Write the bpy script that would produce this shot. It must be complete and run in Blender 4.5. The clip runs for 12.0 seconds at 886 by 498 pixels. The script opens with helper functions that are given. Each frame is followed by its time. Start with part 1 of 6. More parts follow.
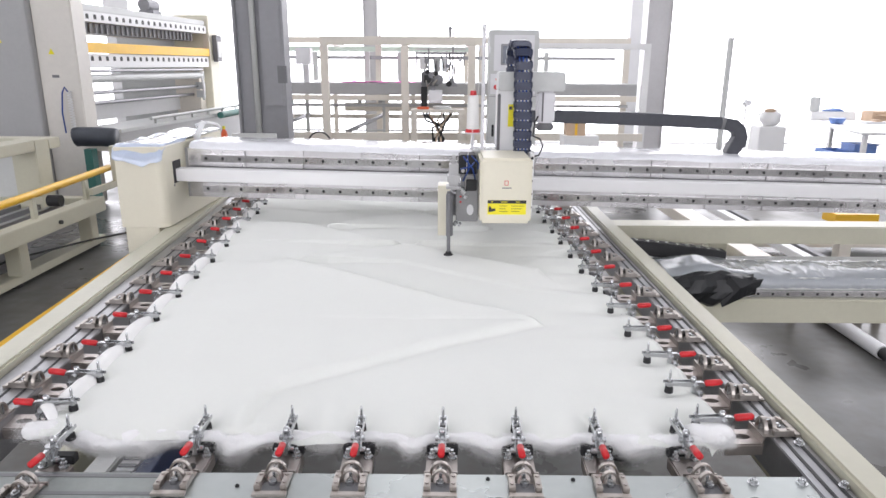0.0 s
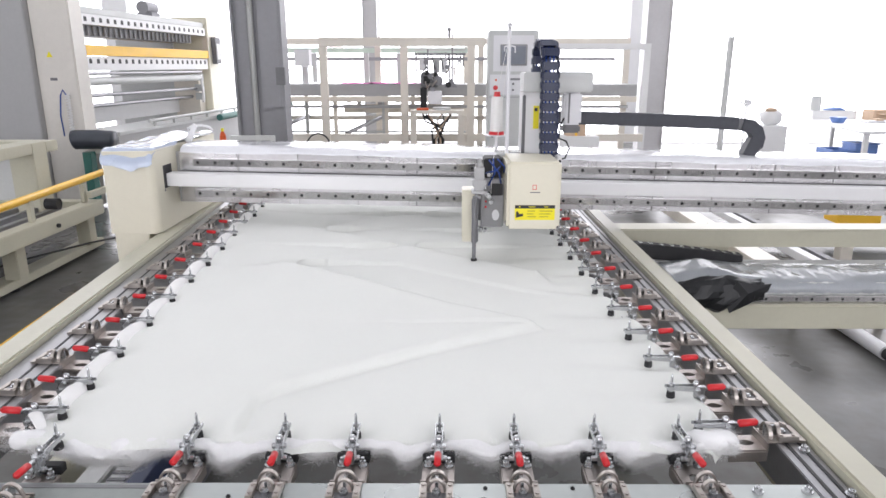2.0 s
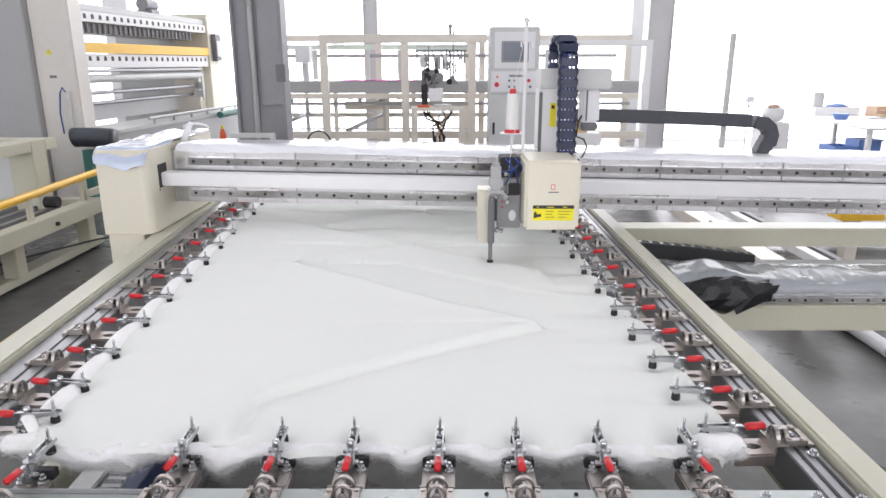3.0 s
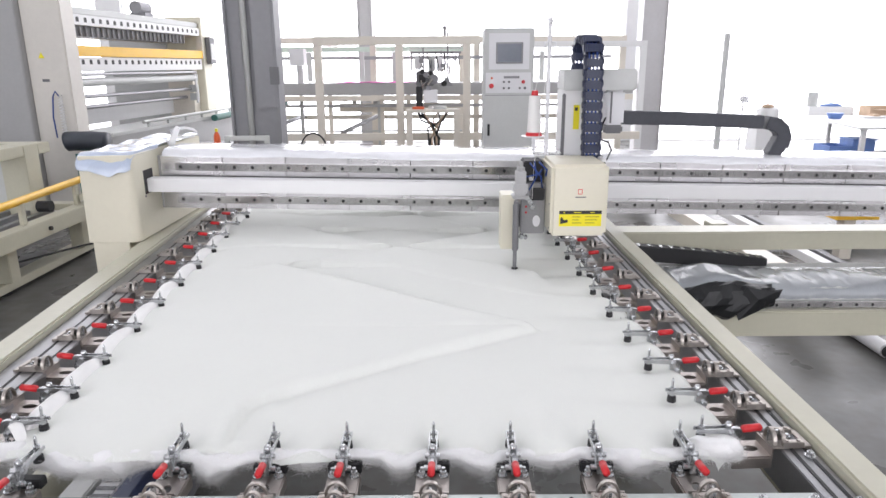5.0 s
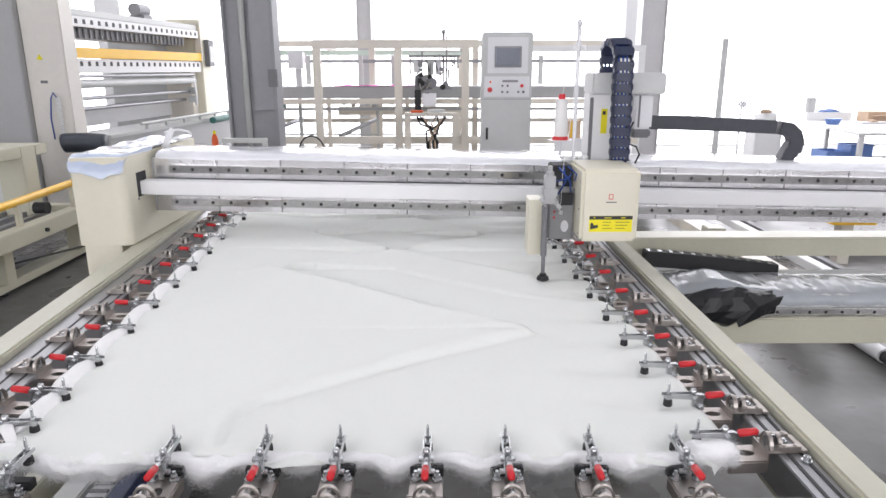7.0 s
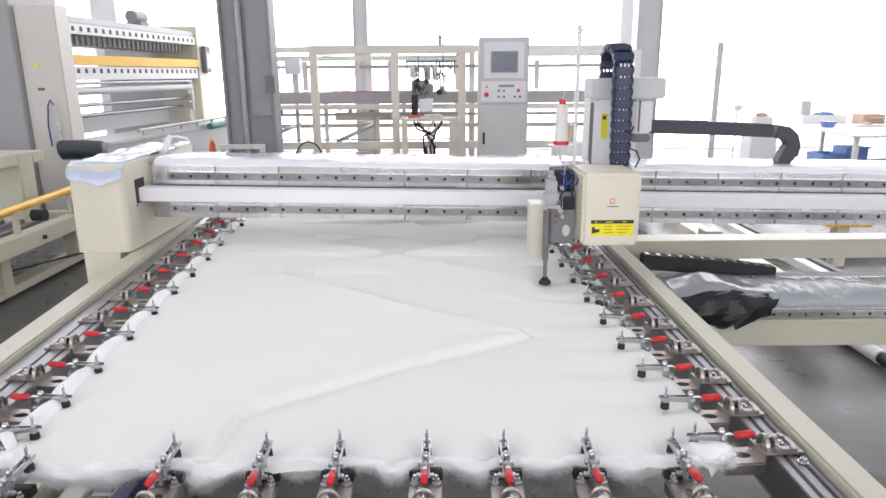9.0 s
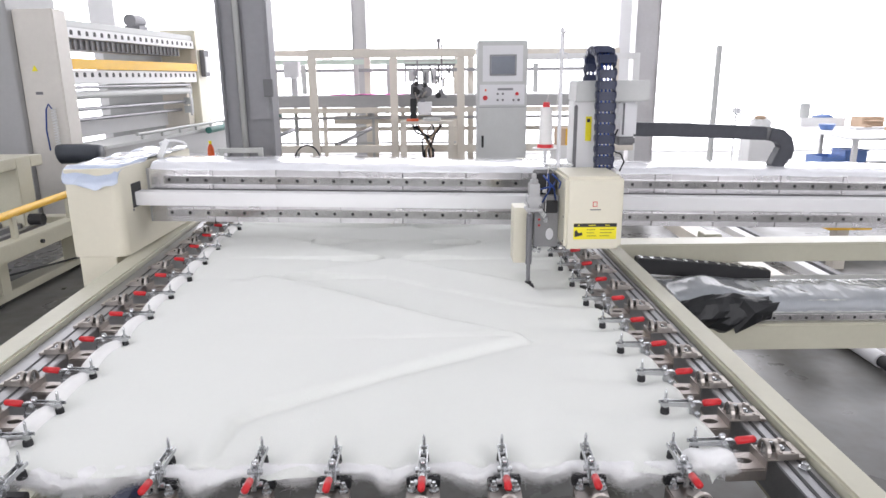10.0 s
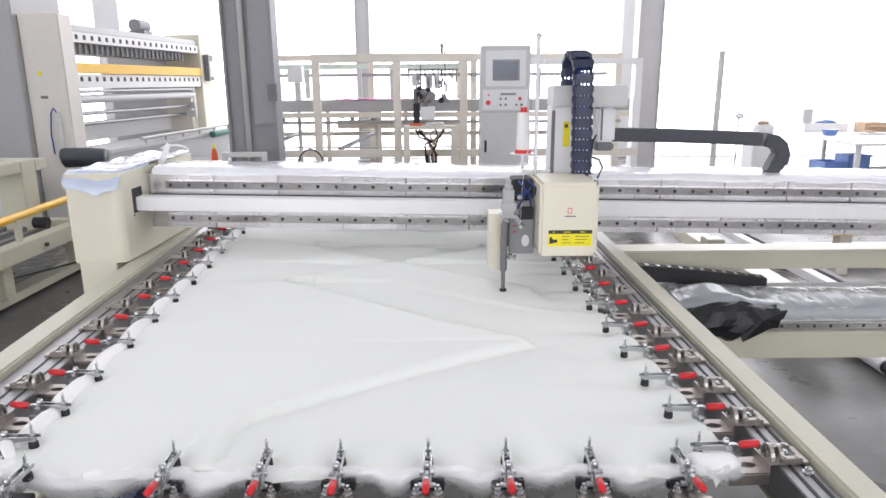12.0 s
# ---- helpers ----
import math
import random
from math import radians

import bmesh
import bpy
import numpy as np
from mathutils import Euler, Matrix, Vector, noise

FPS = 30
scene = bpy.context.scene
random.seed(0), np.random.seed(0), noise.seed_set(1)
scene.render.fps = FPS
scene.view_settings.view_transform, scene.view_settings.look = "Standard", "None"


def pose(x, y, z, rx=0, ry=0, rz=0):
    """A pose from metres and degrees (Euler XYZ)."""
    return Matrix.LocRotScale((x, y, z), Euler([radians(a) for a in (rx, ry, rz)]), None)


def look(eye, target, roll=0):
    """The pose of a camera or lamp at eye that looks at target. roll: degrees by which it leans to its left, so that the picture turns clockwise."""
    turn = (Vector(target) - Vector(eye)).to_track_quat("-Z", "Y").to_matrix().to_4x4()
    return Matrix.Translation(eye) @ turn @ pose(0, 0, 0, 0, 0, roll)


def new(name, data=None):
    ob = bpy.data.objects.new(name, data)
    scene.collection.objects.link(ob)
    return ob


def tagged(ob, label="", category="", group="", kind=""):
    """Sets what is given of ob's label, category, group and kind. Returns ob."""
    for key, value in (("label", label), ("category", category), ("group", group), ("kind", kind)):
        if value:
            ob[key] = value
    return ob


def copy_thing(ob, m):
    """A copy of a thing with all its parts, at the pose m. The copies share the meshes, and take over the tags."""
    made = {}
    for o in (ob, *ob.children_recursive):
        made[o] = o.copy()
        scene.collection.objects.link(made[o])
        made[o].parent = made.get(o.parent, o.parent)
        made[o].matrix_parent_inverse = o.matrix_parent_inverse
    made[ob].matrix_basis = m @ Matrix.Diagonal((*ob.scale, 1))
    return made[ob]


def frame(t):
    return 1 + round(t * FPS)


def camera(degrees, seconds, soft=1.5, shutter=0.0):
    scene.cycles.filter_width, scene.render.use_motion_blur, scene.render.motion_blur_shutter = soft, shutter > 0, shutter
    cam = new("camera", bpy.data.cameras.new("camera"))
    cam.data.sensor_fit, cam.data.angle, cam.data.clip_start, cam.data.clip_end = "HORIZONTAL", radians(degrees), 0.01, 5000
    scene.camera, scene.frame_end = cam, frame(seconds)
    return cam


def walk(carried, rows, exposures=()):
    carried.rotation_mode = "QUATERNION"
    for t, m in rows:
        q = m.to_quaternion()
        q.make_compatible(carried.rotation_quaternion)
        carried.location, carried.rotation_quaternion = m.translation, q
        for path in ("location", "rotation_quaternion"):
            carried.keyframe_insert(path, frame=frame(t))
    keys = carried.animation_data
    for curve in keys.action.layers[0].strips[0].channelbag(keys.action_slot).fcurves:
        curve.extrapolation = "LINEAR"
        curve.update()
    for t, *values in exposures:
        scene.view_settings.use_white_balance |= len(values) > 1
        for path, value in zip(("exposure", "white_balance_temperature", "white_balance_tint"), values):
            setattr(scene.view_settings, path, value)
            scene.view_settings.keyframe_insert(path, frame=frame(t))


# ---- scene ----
cam = camera(67.1, 12.0)
PATH = [
    (0, (0.008, -1.173, 1.567), (0.0, 0.754, 1.035), 0.3),
    (0.5, (0.008, -1.171, 1.568), (0.0, 0.757, 1.037), -0.0),
    (1, (0.009, -1.164, 1.566), (0.001, 0.765, 1.038), -0.0),
    (1.5, (0.014, -1.158, 1.566), (0.003, 0.772, 1.041), -0.2),
    (2, (0.018, -1.144, 1.563), (0.007, 0.785, 1.034), -0.0),
    (2.5, (0.02, -1.129, 1.562), (0.007, 0.798, 1.028), -0.1),
    (3, (0.02, -1.115, 1.56), (0.005, 0.812, 1.023), -0.1),
    (5, (0.027, -1.102, 1.558), (0.023, 0.826, 1.026), -0.4),
    (5.5, (0.026, -1.107, 1.559), (0.027, 0.824, 1.035), -0.1),
    (6, (0.027, -1.111, 1.558), (0.03, 0.82, 1.04), -0.1),
    (6.5, (0.029, -1.108, 1.557), (0.031, 0.823, 1.036), -0.2),
    (7, (0.033, -1.095, 1.552), (0.034, 0.836, 1.031), -0.1),
    (9, (0.033, -1.104, 1.556), (0.041, 0.831, 1.048), -0.4),
    (9.5, (0.034, -1.099, 1.555), (0.041, 0.837, 1.054), -0.2),
    (10, (0.037, -1.092, 1.554), (0.047, 0.844, 1.056), -0.5),
    (10.5, (0.037, -1.09, 1.554), (0.049, 0.848, 1.059), -0.4),
    (11, (0.034, -1.096, 1.554), (0.042, 0.843, 1.066), -0.2),
    (11.5, (0.033, -1.098, 1.554), (0.038, 0.842, 1.07), -0.4),
    (12, (0.033, -1.098, 1.554), (0.036, 0.842, 1.069), -0.4),
]
walk(cam, [(t, look(eye, target, roll)) for t, eye, target, roll in PATH], exposures=[(0, 0.0, 6400, 14.8), (12, 0.0, 6400, 14.8)])

# ---- light ----
world = bpy.data.worlds.new("sky")
scene.world = world
world.use_nodes = True
wn = world.node_tree.nodes
sky = wn.new("ShaderNodeTexSky")
sky.sky_type, sky.sun_disc = "NISHITA", False
sky.sun_elevation, sky.sun_rotation = radians(48), radians(20)
world.node_tree.links.new(sky.outputs[0], wn["Background"].inputs[0])
wn["Background"].inputs[1].default_value = 0.12

sun = new("sun", bpy.data.lights.new("sun", "SUN"))
sun.data.energy, sun.data.angle, sun.data.color = 1.0, radians(12), (1, 0.96, 0.9)
sun.matrix_world = look((0, 0, 20), (-4, -12, 0))
# added overhead fill lamps at unseen roof openings, energy set row by row
ROOF_OPENINGS = [(x, y) for x in (-6.0, 0.0, 6.0) for y in (-3.5, 3.5, 9.5)]
for sx, sy in ROOF_OPENINGS:
    lamp = new("roof_fill_lamp", bpy.data.lights.new("roof_fill_lamp", "AREA"))
    lamp.data.shape, lamp.data.size, lamp.data.size_y = "RECTANGLE", 2.4, 4.4
    lamp.data.energy, lamp.data.color = {-3.5: 9, 3.5: 64, 9.5: 28}[sy], (0.97, 0.985, 1.0)
    lamp.matrix_world = look((sx, sy, 6.95), (sx, sy + 0.001, 0))
scene.view_settings.exposure = 0.0

# ---- materials ----


def mat(name, color, rough=0.5, metal=0.0, vary=0.08, scale=6.0, bump=0.0, bump_scale=80.0, coat=0.0, tint=None):
    """A painted, metal or plastic surface: base colour with stains at two scales and a fine relief."""
    m = bpy.data.materials.new(name)
    m.use_nodes = True
    nt = m.node_tree
    b = nt.nodes["Principled BSDF"]
    b.inputs["Metallic"].default_value = metal
    b.inputs["Coat Weight"].default_value = coat
    co = nt.nodes.new("ShaderNodeTexCoord")
    big, fine = nt.nodes.new("ShaderNodeTexNoise"), nt.nodes.new("ShaderNodeTexNoise")
    big.inputs["Scale"].default_value, big.inputs["Detail"].default_value = scale, 5
    fine.inputs["Scale"].default_value, fine.inputs["Detail"].default_value = scale * 14, 3
    for n in (big, fine):
        nt.links.new(co.outputs["Object"], n.inputs["Vector"])
    add = nt.nodes.new("ShaderNodeMix")
    add.data_type = "FLOAT"
    add.inputs[0].default_value = 0.35
    nt.links.new(big.outputs["Fac"], add.inputs[2])
    nt.links.new(fine.outputs["Fac"], add.inputs[3])
    ramp = nt.nodes.new("ShaderNodeValToRGB")
    ramp.color_ramp.elements[0].position, ramp.color_ramp.elements[1].position = 0.32, 0.68
    t = tint or color
    ramp.color_ramp.elements[0].color = (*[max(0, c * (1 - vary)) for c in t], 1)
    ramp.color_ramp.elements[1].color = (*[min(1, c * (1 + vary)) for c in color], 1)
    nt.links.new(add.outputs[0], ramp.inputs[0])
    nt.links.new(ramp.outputs[0], b.inputs["Base Color"])
    mr = nt.nodes.new("ShaderNodeMapRange")
    mr.inputs[3].default_value, mr.inputs[4].default_value = max(0.02, rough - 0.08), min(1, rough + 0.1)
    nt.links.new(big.outputs["Fac"], mr.inputs[0])
    nt.links.new(mr.outputs[0], b.inputs["Roughness"])
    if bump:
        bn, bt = nt.nodes.new("ShaderNodeBump"), nt.nodes.new("ShaderNodeTexNoise")
        bt.inputs["Scale"].default_value, bt.inputs["Detail"].default_value = bump_scale, 6
        nt.links.new(co.outputs["Object"], bt.inputs["Vector"])
        bn.inputs["Strength"].default_value, bn.inputs["Distance"].default_value = bump, 0.004
        nt.links.new(bt.outputs["Fac"], bn.inputs["Height"])
        nt.links.new(bn.outputs[0], b.inputs["Normal"])
    return m


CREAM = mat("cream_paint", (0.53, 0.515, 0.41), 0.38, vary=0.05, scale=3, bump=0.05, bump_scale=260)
# beige of background parts, its colour raised for the veiling window glare
CREAM_FAR = mat("hazed_beige_paint", (0.74, 0.69, 0.61), 0.45, vary=0.06, scale=2)
IVORY = mat("ivory_sheet_metal", (0.72, 0.685, 0.56), 0.42, vary=0.03, scale=4, bump=0.04, bump_scale=300)
GREYPAINT = mat("light_grey_paint", (0.56, 0.57, 0.56), 0.42, vary=0.05, scale=4)
FRONTGREY = mat("satin_anodised_aluminium", (0.43, 0.46, 0.45), 0.27, 0.7, vary=0.06, scale=3)
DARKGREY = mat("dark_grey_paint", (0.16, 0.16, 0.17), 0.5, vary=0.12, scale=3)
# column steel paint lightened in colour for haze before the bright windows
HAZEDSTEEL = mat("hazed_grey_steel_paint", (0.56, 0.55, 0.56), 0.45, vary=0.06, scale=1.5)
STEELCOL = mat("grey_steel_paint", (0.26, 0.26, 0.275), 0.5, vary=0.08, scale=1.5)
ALU = mat("brushed_aluminium", (0.31, 0.31, 0.32), 0.36, 0.85, vary=0.08, scale=5, bump=0.05, bump_scale=200)
DULLALU = mat("dull_anodised_aluminium", (0.24, 0.26, 0.25), 0.4, 0.5, vary=0.12, scale=4, bump=0.04, bump_scale=150)
PLATE = mat("machined_steel", (0.70, 0.69, 0.70), 0.27, 0.8, vary=0.10, scale=3, bump=0.06, bump_scale=120)
def per_piece(m, amount):
    """Let each piece of a material be a little lighter or darker than its neighbours."""
    nt = m.node_tree
    b = nt.nodes["Principled BSDF"]
    src = b.inputs["Base Color"].links[0].from_socket
    info, mr, mul = nt.nodes.new("ShaderNodeObjectInfo"), nt.nodes.new("ShaderNodeMapRange"), nt.nodes.new("ShaderNodeMix")
    mr.inputs[3].default_value, mr.inputs[4].default_value = 1 - amount, 1 + amount * 0.4
    mul.data_type, mul.blend_type = "RGBA", "MULTIPLY"
    mul.inputs[0].default_value = 1
    nt.links.new(info.outputs["Random"], mr.inputs[0])
    nt.links.new(src, mul.inputs[6])
    nt.links.new(mr.outputs[0], mul.inputs[7])
    nt.links.new(mul.outputs[2], b.inputs["Base Color"])


per_piece(PLATE, 0.22)
RAIL = mat("ground_steel_rail", (0.44, 0.435, 0.43), 0.17, 1.0, vary=0.25, scale=4)
NICKEL = mat("nickel_plated_steel", (0.46, 0.425, 0.395), 0.38, 0.95, vary=0.15, scale=30)
BRACKET = mat("dull_nickel_plate", (0.43, 0.39, 0.365), 0.36, 0.9, vary=0.15, scale=30)
ZINC = mat("zinc_plated_steel", (0.54, 0.55, 0.56), 0.25, 0.95, vary=0.15, scale=40)
RED = mat("red_vinyl_grip", (0.62, 0.022, 0.028), 0.36, vary=0.12, scale=30)
BLACK = mat("black_rubber", (0.018, 0.018, 0.02), 0.6, vary=0.2, scale=30)
BLACKMETAL = mat("black_socket_hole", (0.012, 0.012, 0.014), 0.5)
CHAINBLUE = mat("blue_black_nylon", (0.028, 0.036, 0.075), 0.3, vary=0.25, scale=20)
CHAINGREY = mat("dark_slate_nylon", (0.045, 0.048, 0.06), 0.45, vary=0.2, scale=15)
BLUEHOSE = mat("blue_air_hose", (0.015, 0.06, 0.30), 0.3)
YELLOW = mat("yellow_sticker", (0.85, 0.75, 0.02), 0.4, vary=0.03)
YELLOWPAINT = mat("yellow_orange_paint", (0.86, 0.50, 0.03), 0.4, vary=0.05)
WHITEP = mat("white_paint", (0.80, 0.80, 0.80), 0.5, vary=0.03, scale=1)
CONE = mat("white_thread", (0.84, 0.83, 0.81), 0.8, vary=0.03, bump=0.4, bump_scale=400)
PADDING = mat("dark_slate_vinyl", (0.045, 0.052, 0.066), 0.45, vary=0.2, scale=6)
TEAL = mat("teal_green_paint", (0.05, 0.18, 0.155), 0.5)
NAVY = mat("navy_blue_paint", (0.02, 0.035, 0.10), 0.4)
SIDEGREY = mat("mid_grey_sheet_metal", (0.40, 0.40, 0.40), 0.42, vary=0.05, scale=2)
BLUE = mat("blue_plastic", (0.13, 0.23, 0.52), 0.4, vary=0.15)
PINK = mat("magenta_cloth", (0.82, 0.20, 0.54), 0.7, vary=0.15)
ORANGE = mat("orange_plastic", (0.75, 0.12, 0.03), 0.4)
CARD = mat("brown_cardboard", (0.58, 0.43, 0.31), 0.8, vary=0.1)
SCREEN = mat("dark_screen_glass", (0.16, 0.18, 0.22), 0.15)
HEADGREY = mat("satin_grey_casting", (0.27, 0.27, 0.275), 0.35, 0.3, vary=0.08, scale=8)
LABELGREY = mat("pale_panel_film", (0.74, 0.74, 0.76), 0.4, vary=0.02)
LABELBLACK = mat("black_print", (0.03, 0.03, 0.03), 0.5)
WALLPAINT = mat("white_wall_panel", (0.82, 0.82, 0.83), 0.55, vary=0.03, scale=0.6)
CEILING = mat("pale_ceiling_sheet", (0.70, 0.71, 0.72), 0.6, vary=0.04, scale=0.5)
PALEGREEN = mat("pale_green_paint", (0.60, 0.70, 0.63), 0.5)


def film_mat(name, color, rough, alpha, crinkle=0.55, coat=0.6):
    """Crinkled protective film: glossy, partly clear."""
    m = mat(name, color, rough, vary=0.05, scale=8, bump=crinkle, bump_scale=22, coat=coat)
    m.node_tree.nodes["Principled BSDF"].inputs["Alpha"].default_value = alpha
    return m


FILM = film_mat("white_protective_film", (0.80, 0.81, 0.84), 0.16, 1.0)
FILMBLUE = film_mat("pale_blue_protective_film", (0.48, 0.55, 0.68), 0.24, 1.0)
FILMCLEAR = film_mat("clear_grey_film", (0.50, 0.53, 0.57), 0.18, 0.62, 0.3, 0.4)
FILMBLACK = film_mat("black_plastic_sheet", (0.010, 0.011, 0.013), 0.42, 1.0, 0.25, 0.0)


def cloth_mat():
    m = mat("white_batting", (0.795, 0.81, 0.77), 0.95, vary=0.012, scale=5, bump=0.22, bump_scale=320)
    b = m.node_tree.nodes["Principled BSDF"]
    b.inputs["Sheen Weight"].default_value = 0.25
    b.inputs["Sheen Roughness"].default_value = 0.6
    return m


BATTING = cloth_mat()
FIBRE = mat("loose_white_fibre", (0.86, 0.86, 0.86), 0.95, vary=0.03, scale=20, bump=0.18, bump_scale=160)
FIBRE.node_tree.nodes["Principled BSDF"].inputs["Subsurface Weight"].default_value = 0.3
FIBRE.node_tree.nodes["Principled BSDF"].inputs["Subsurface Radius"].default_value = (0.02, 0.02, 0.02)


FUZZ = mat("fine_white_fibre", (0.90, 0.90, 0.90), 0.95, vary=0.01)
HOUSING = mat("white_sheet_metal", (0.69, 0.66, 0.61), 0.4, vary=0.05, scale=1.5)


def thin_fibre(m):
    """Let half of the light pass through single fibres."""
    nt = m.node_tree
    tr, mix = nt.nodes.new("ShaderNodeBsdfTranslucent"), nt.nodes.new("ShaderNodeMixShader")
    tr.inputs[0].default_value = (0.95, 0.95, 0.95, 1)
    mix.inputs[0].default_value = 0.5
    nt.links.new(nt.nodes["Principled BSDF"].outputs[0], mix.inputs[1])
    nt.links.new(tr.outputs[0], mix.inputs[2])
    nt.links.new(mix.outputs[0], nt.nodes["Material Output"].inputs[0])


thin_fibre(FUZZ)
WHITECLOTH = mat("white_woven_cloth", (0.90, 0.895, 0.885), 0.9, vary=0.02, scale=9, bump=0.25, bump_scale=420)


def floor_mat():
    m = mat("grey_epoxy_floor", (0.112, 0.118, 0.116), 0.24, tint=(0.110, 0.097, 0.082), vary=0.22, scale=0.9, bump=0.04, bump_scale=30)
    nt = m.node_tree
    b = nt.nodes["Principled BSDF"]
    co = nt.nodes["Texture Coordinate"]
    b.inputs["Specular IOR Level"].default_value = 0.3
    n = nt.nodes.new("ShaderNodeTexNoise")
    n.inputs["Scale"].default_value, n.inputs["Detail"].default_value = 1.6, 8
    mr = nt.nodes.new("ShaderNodeMapRange")
    mr.inputs[1].default_value, mr.inputs[2].default_value = 0.35, 0.7
    mr.inputs[3].default_value, mr.inputs[4].default_value = 0.20, 0.50
    nt.links.new(co.outputs["Object"], n.inputs["Vector"])
    nt.links.new(n.outputs["Fac"], mr.inputs[0])
    nt.links.new(mr.outputs[0], b.inputs["Roughness"])
    return m


FLOOR = floor_mat()


def glow_mat(name, color, strength):
    m = bpy.data.materials.new(name)
    m.use_nodes = True
    b = m.node_tree.nodes["Principled BSDF"]
    b.inputs["Base Color"].default_value = (0.1, 0.1, 0.1, 1)
    b.inputs["Emission Color"].default_value = (*color, 1)
    b.inputs["Emission Strength"].default_value = strength
    return m


# glow that stands in for the overexposed back wall and its windows
BACKGLOW = glow_mat("back_wall_glow", (0.98, 0.985, 1.0), 4.5)
# added fill glow from behind the camera, for faces turned towards it
FRONTFILL = glow_mat("front_fill_glow", (0.99, 0.99, 1.0), 4.2)
# added fill glow from both sides, turned down to balance the hall
SIDEFILL = glow_mat("side_fill_glow", (0.98, 0.985, 1.0), 0.6)

# ---- mesh helpers ----


def box(bm, x0, x1, y0, y1, z0, z1, m=None):
    v = [bm.verts.new((x, y, z)) for x in (x0, x1) for y in (y0, y1) for z in (z0, z1)]
    for f in ((0, 1, 3, 2), (4, 6, 7, 5), (0, 4, 5, 1), (2, 3, 7, 6), (0, 2, 6, 4), (1, 5, 7, 3)):
        bm.faces.new([v[i] for i in f])
    if m is not None:
        bmesh.ops.transform(bm, matrix=m, verts=v)
    return v


def skew(bm, xa0, xa1, xb0, xb1, y0, y1, z0, z1):
    """A long bar from y0 to y1 whose sides run from xa0, xa1 to xb0, xb1."""
    v = [bm.verts.new(p) for p in ((xa0, y0, z0), (xa1, y0, z0), (xa1, y0, z1), (xa0, y0, z1), (xb0, y1, z0), (xb1, y1, z0), (xb1, y1, z1), (xb0, y1, z1))]
    for f in ((0, 1, 2, 3), (5, 4, 7, 6), (4, 0, 3, 7), (1, 5, 6, 2), (3, 2, 6, 7), (4, 5, 1, 0)):
        bm.faces.new([v[i] for i in f])
    return v


def cyl(bm, a, b, r, seg=12, r2=None):
    a, b = Vector(a), Vector(b)
    m = Matrix.Translation((a + b) / 2) @ (b - a).to_track_quat("Z", "Y").to_matrix().to_4x4()
    return bmesh.ops.create_cone(bm, cap_ends=True, segments=seg, radius1=r, radius2=r if r2 is None else r2, depth=(b - a).length, matrix=m)["verts"]


def ball(bm, c, r, sub=2, squash=(1, 1, 1)):
    return bmesh.ops.create_icosphere(bm, subdivisions=sub, radius=r, matrix=Matrix.Translation(c) @ Matrix.Diagonal((*squash, 1)))["verts"]


def tube(bm, pts, r, seg=8):
    """A round bar through points."""
    pts = [Vector(p) for p in pts]
    rings = []
    for i, p in enumerate(pts):
        d = (pts[min(i + 1, len(pts) - 1)] - pts[max(i - 1, 0)]).normalized()
        side = d.cross(Vector((0.13, 0.21, 0.97))).normalized()
        up = side.cross(d)
        rings.append([bm.verts.new(p + (side * math.cos(a) + up * math.sin(a)) * r) for a in (2 * math.pi * k / seg for k in range(seg))])
    for a, b in zip(rings, rings[1:]):
        for k in range(seg):
            bm.faces.new((a[k], a[(k + 1) % seg], b[(k + 1) % seg], b[k]))
    bm.faces.new(rings[0][::-1]), bm.faces.new(rings[-1])


def arc(fn, a0, a1, n):
    return [fn(radians(a0 + (a1 - a0) * i / n)) for i in range(n + 1)]


def prism(bm, outline, axis, a, b):
    """Push a 2D outline along an axis from a to b."""
    def place(p, h):
        return {"x": (h, p[0], p[1]), "y": (p[0], h, p[1]), "z": (p[0], p[1], h)}[axis]
    lo, hi = [bm.verts.new(place(p, a)) for p in outline], [bm.verts.new(place(p, b)) for p in outline]
    n = len(outline)
    for i in range(n):
        bm.faces.new((lo[i], lo[(i + 1) % n], hi[(i + 1) % n], hi[i]))
    bm.faces.new(lo[::-1]), bm.faces.new(hi)
    return lo + hi


def finish(bm, bevel=0.0, smooth=False, seg=2):
    bmesh.ops.recalc_face_normals(bm, faces=bm.faces)
    if bevel:
        edges = [e for e in bm.edges if len(e.link_faces) == 2 and e.calc_face_angle(0) > 0.6]
        bmesh.ops.bevel(bm, geom=edges, offset=bevel, segments=seg, affect="EDGES", clamp_overlap=True)
    for f in bm.faces:
        f.smooth = smooth


def part(name, bm, material, parent=None, label="", bevel=0.0, smooth=False):
    finish(bm, bevel, smooth)
    me = bpy.data.meshes.new(name)
    bm.to_mesh(me)
    bm.free()
    me.materials.append(material)
    ob = new(name, me)
    if parent is not None:
        ob.parent = parent
    if label:
        ob["label"] = label
    return ob


def piece(name, me, parent, loc):
    """One more object on a shared mesh."""
    ob = new(name, me)
    ob.parent = parent
    ob.location = loc
    return ob


def boxpart(name, dims, material, parent=None, label="", bevel=0.003, m=None):
    bm = bmesh.new()
    box(bm, *dims, m)
    return part(name, bm, material, parent, label, bevel)


def thing(name, label, category, group="", kind=""):
    return tagged(new(name), label, category, group, kind)


# ---- hall ----
HX0, HX1, HY0, HY1, HZ = -13.0, 13.0, -9.0, 13.0, 7.0


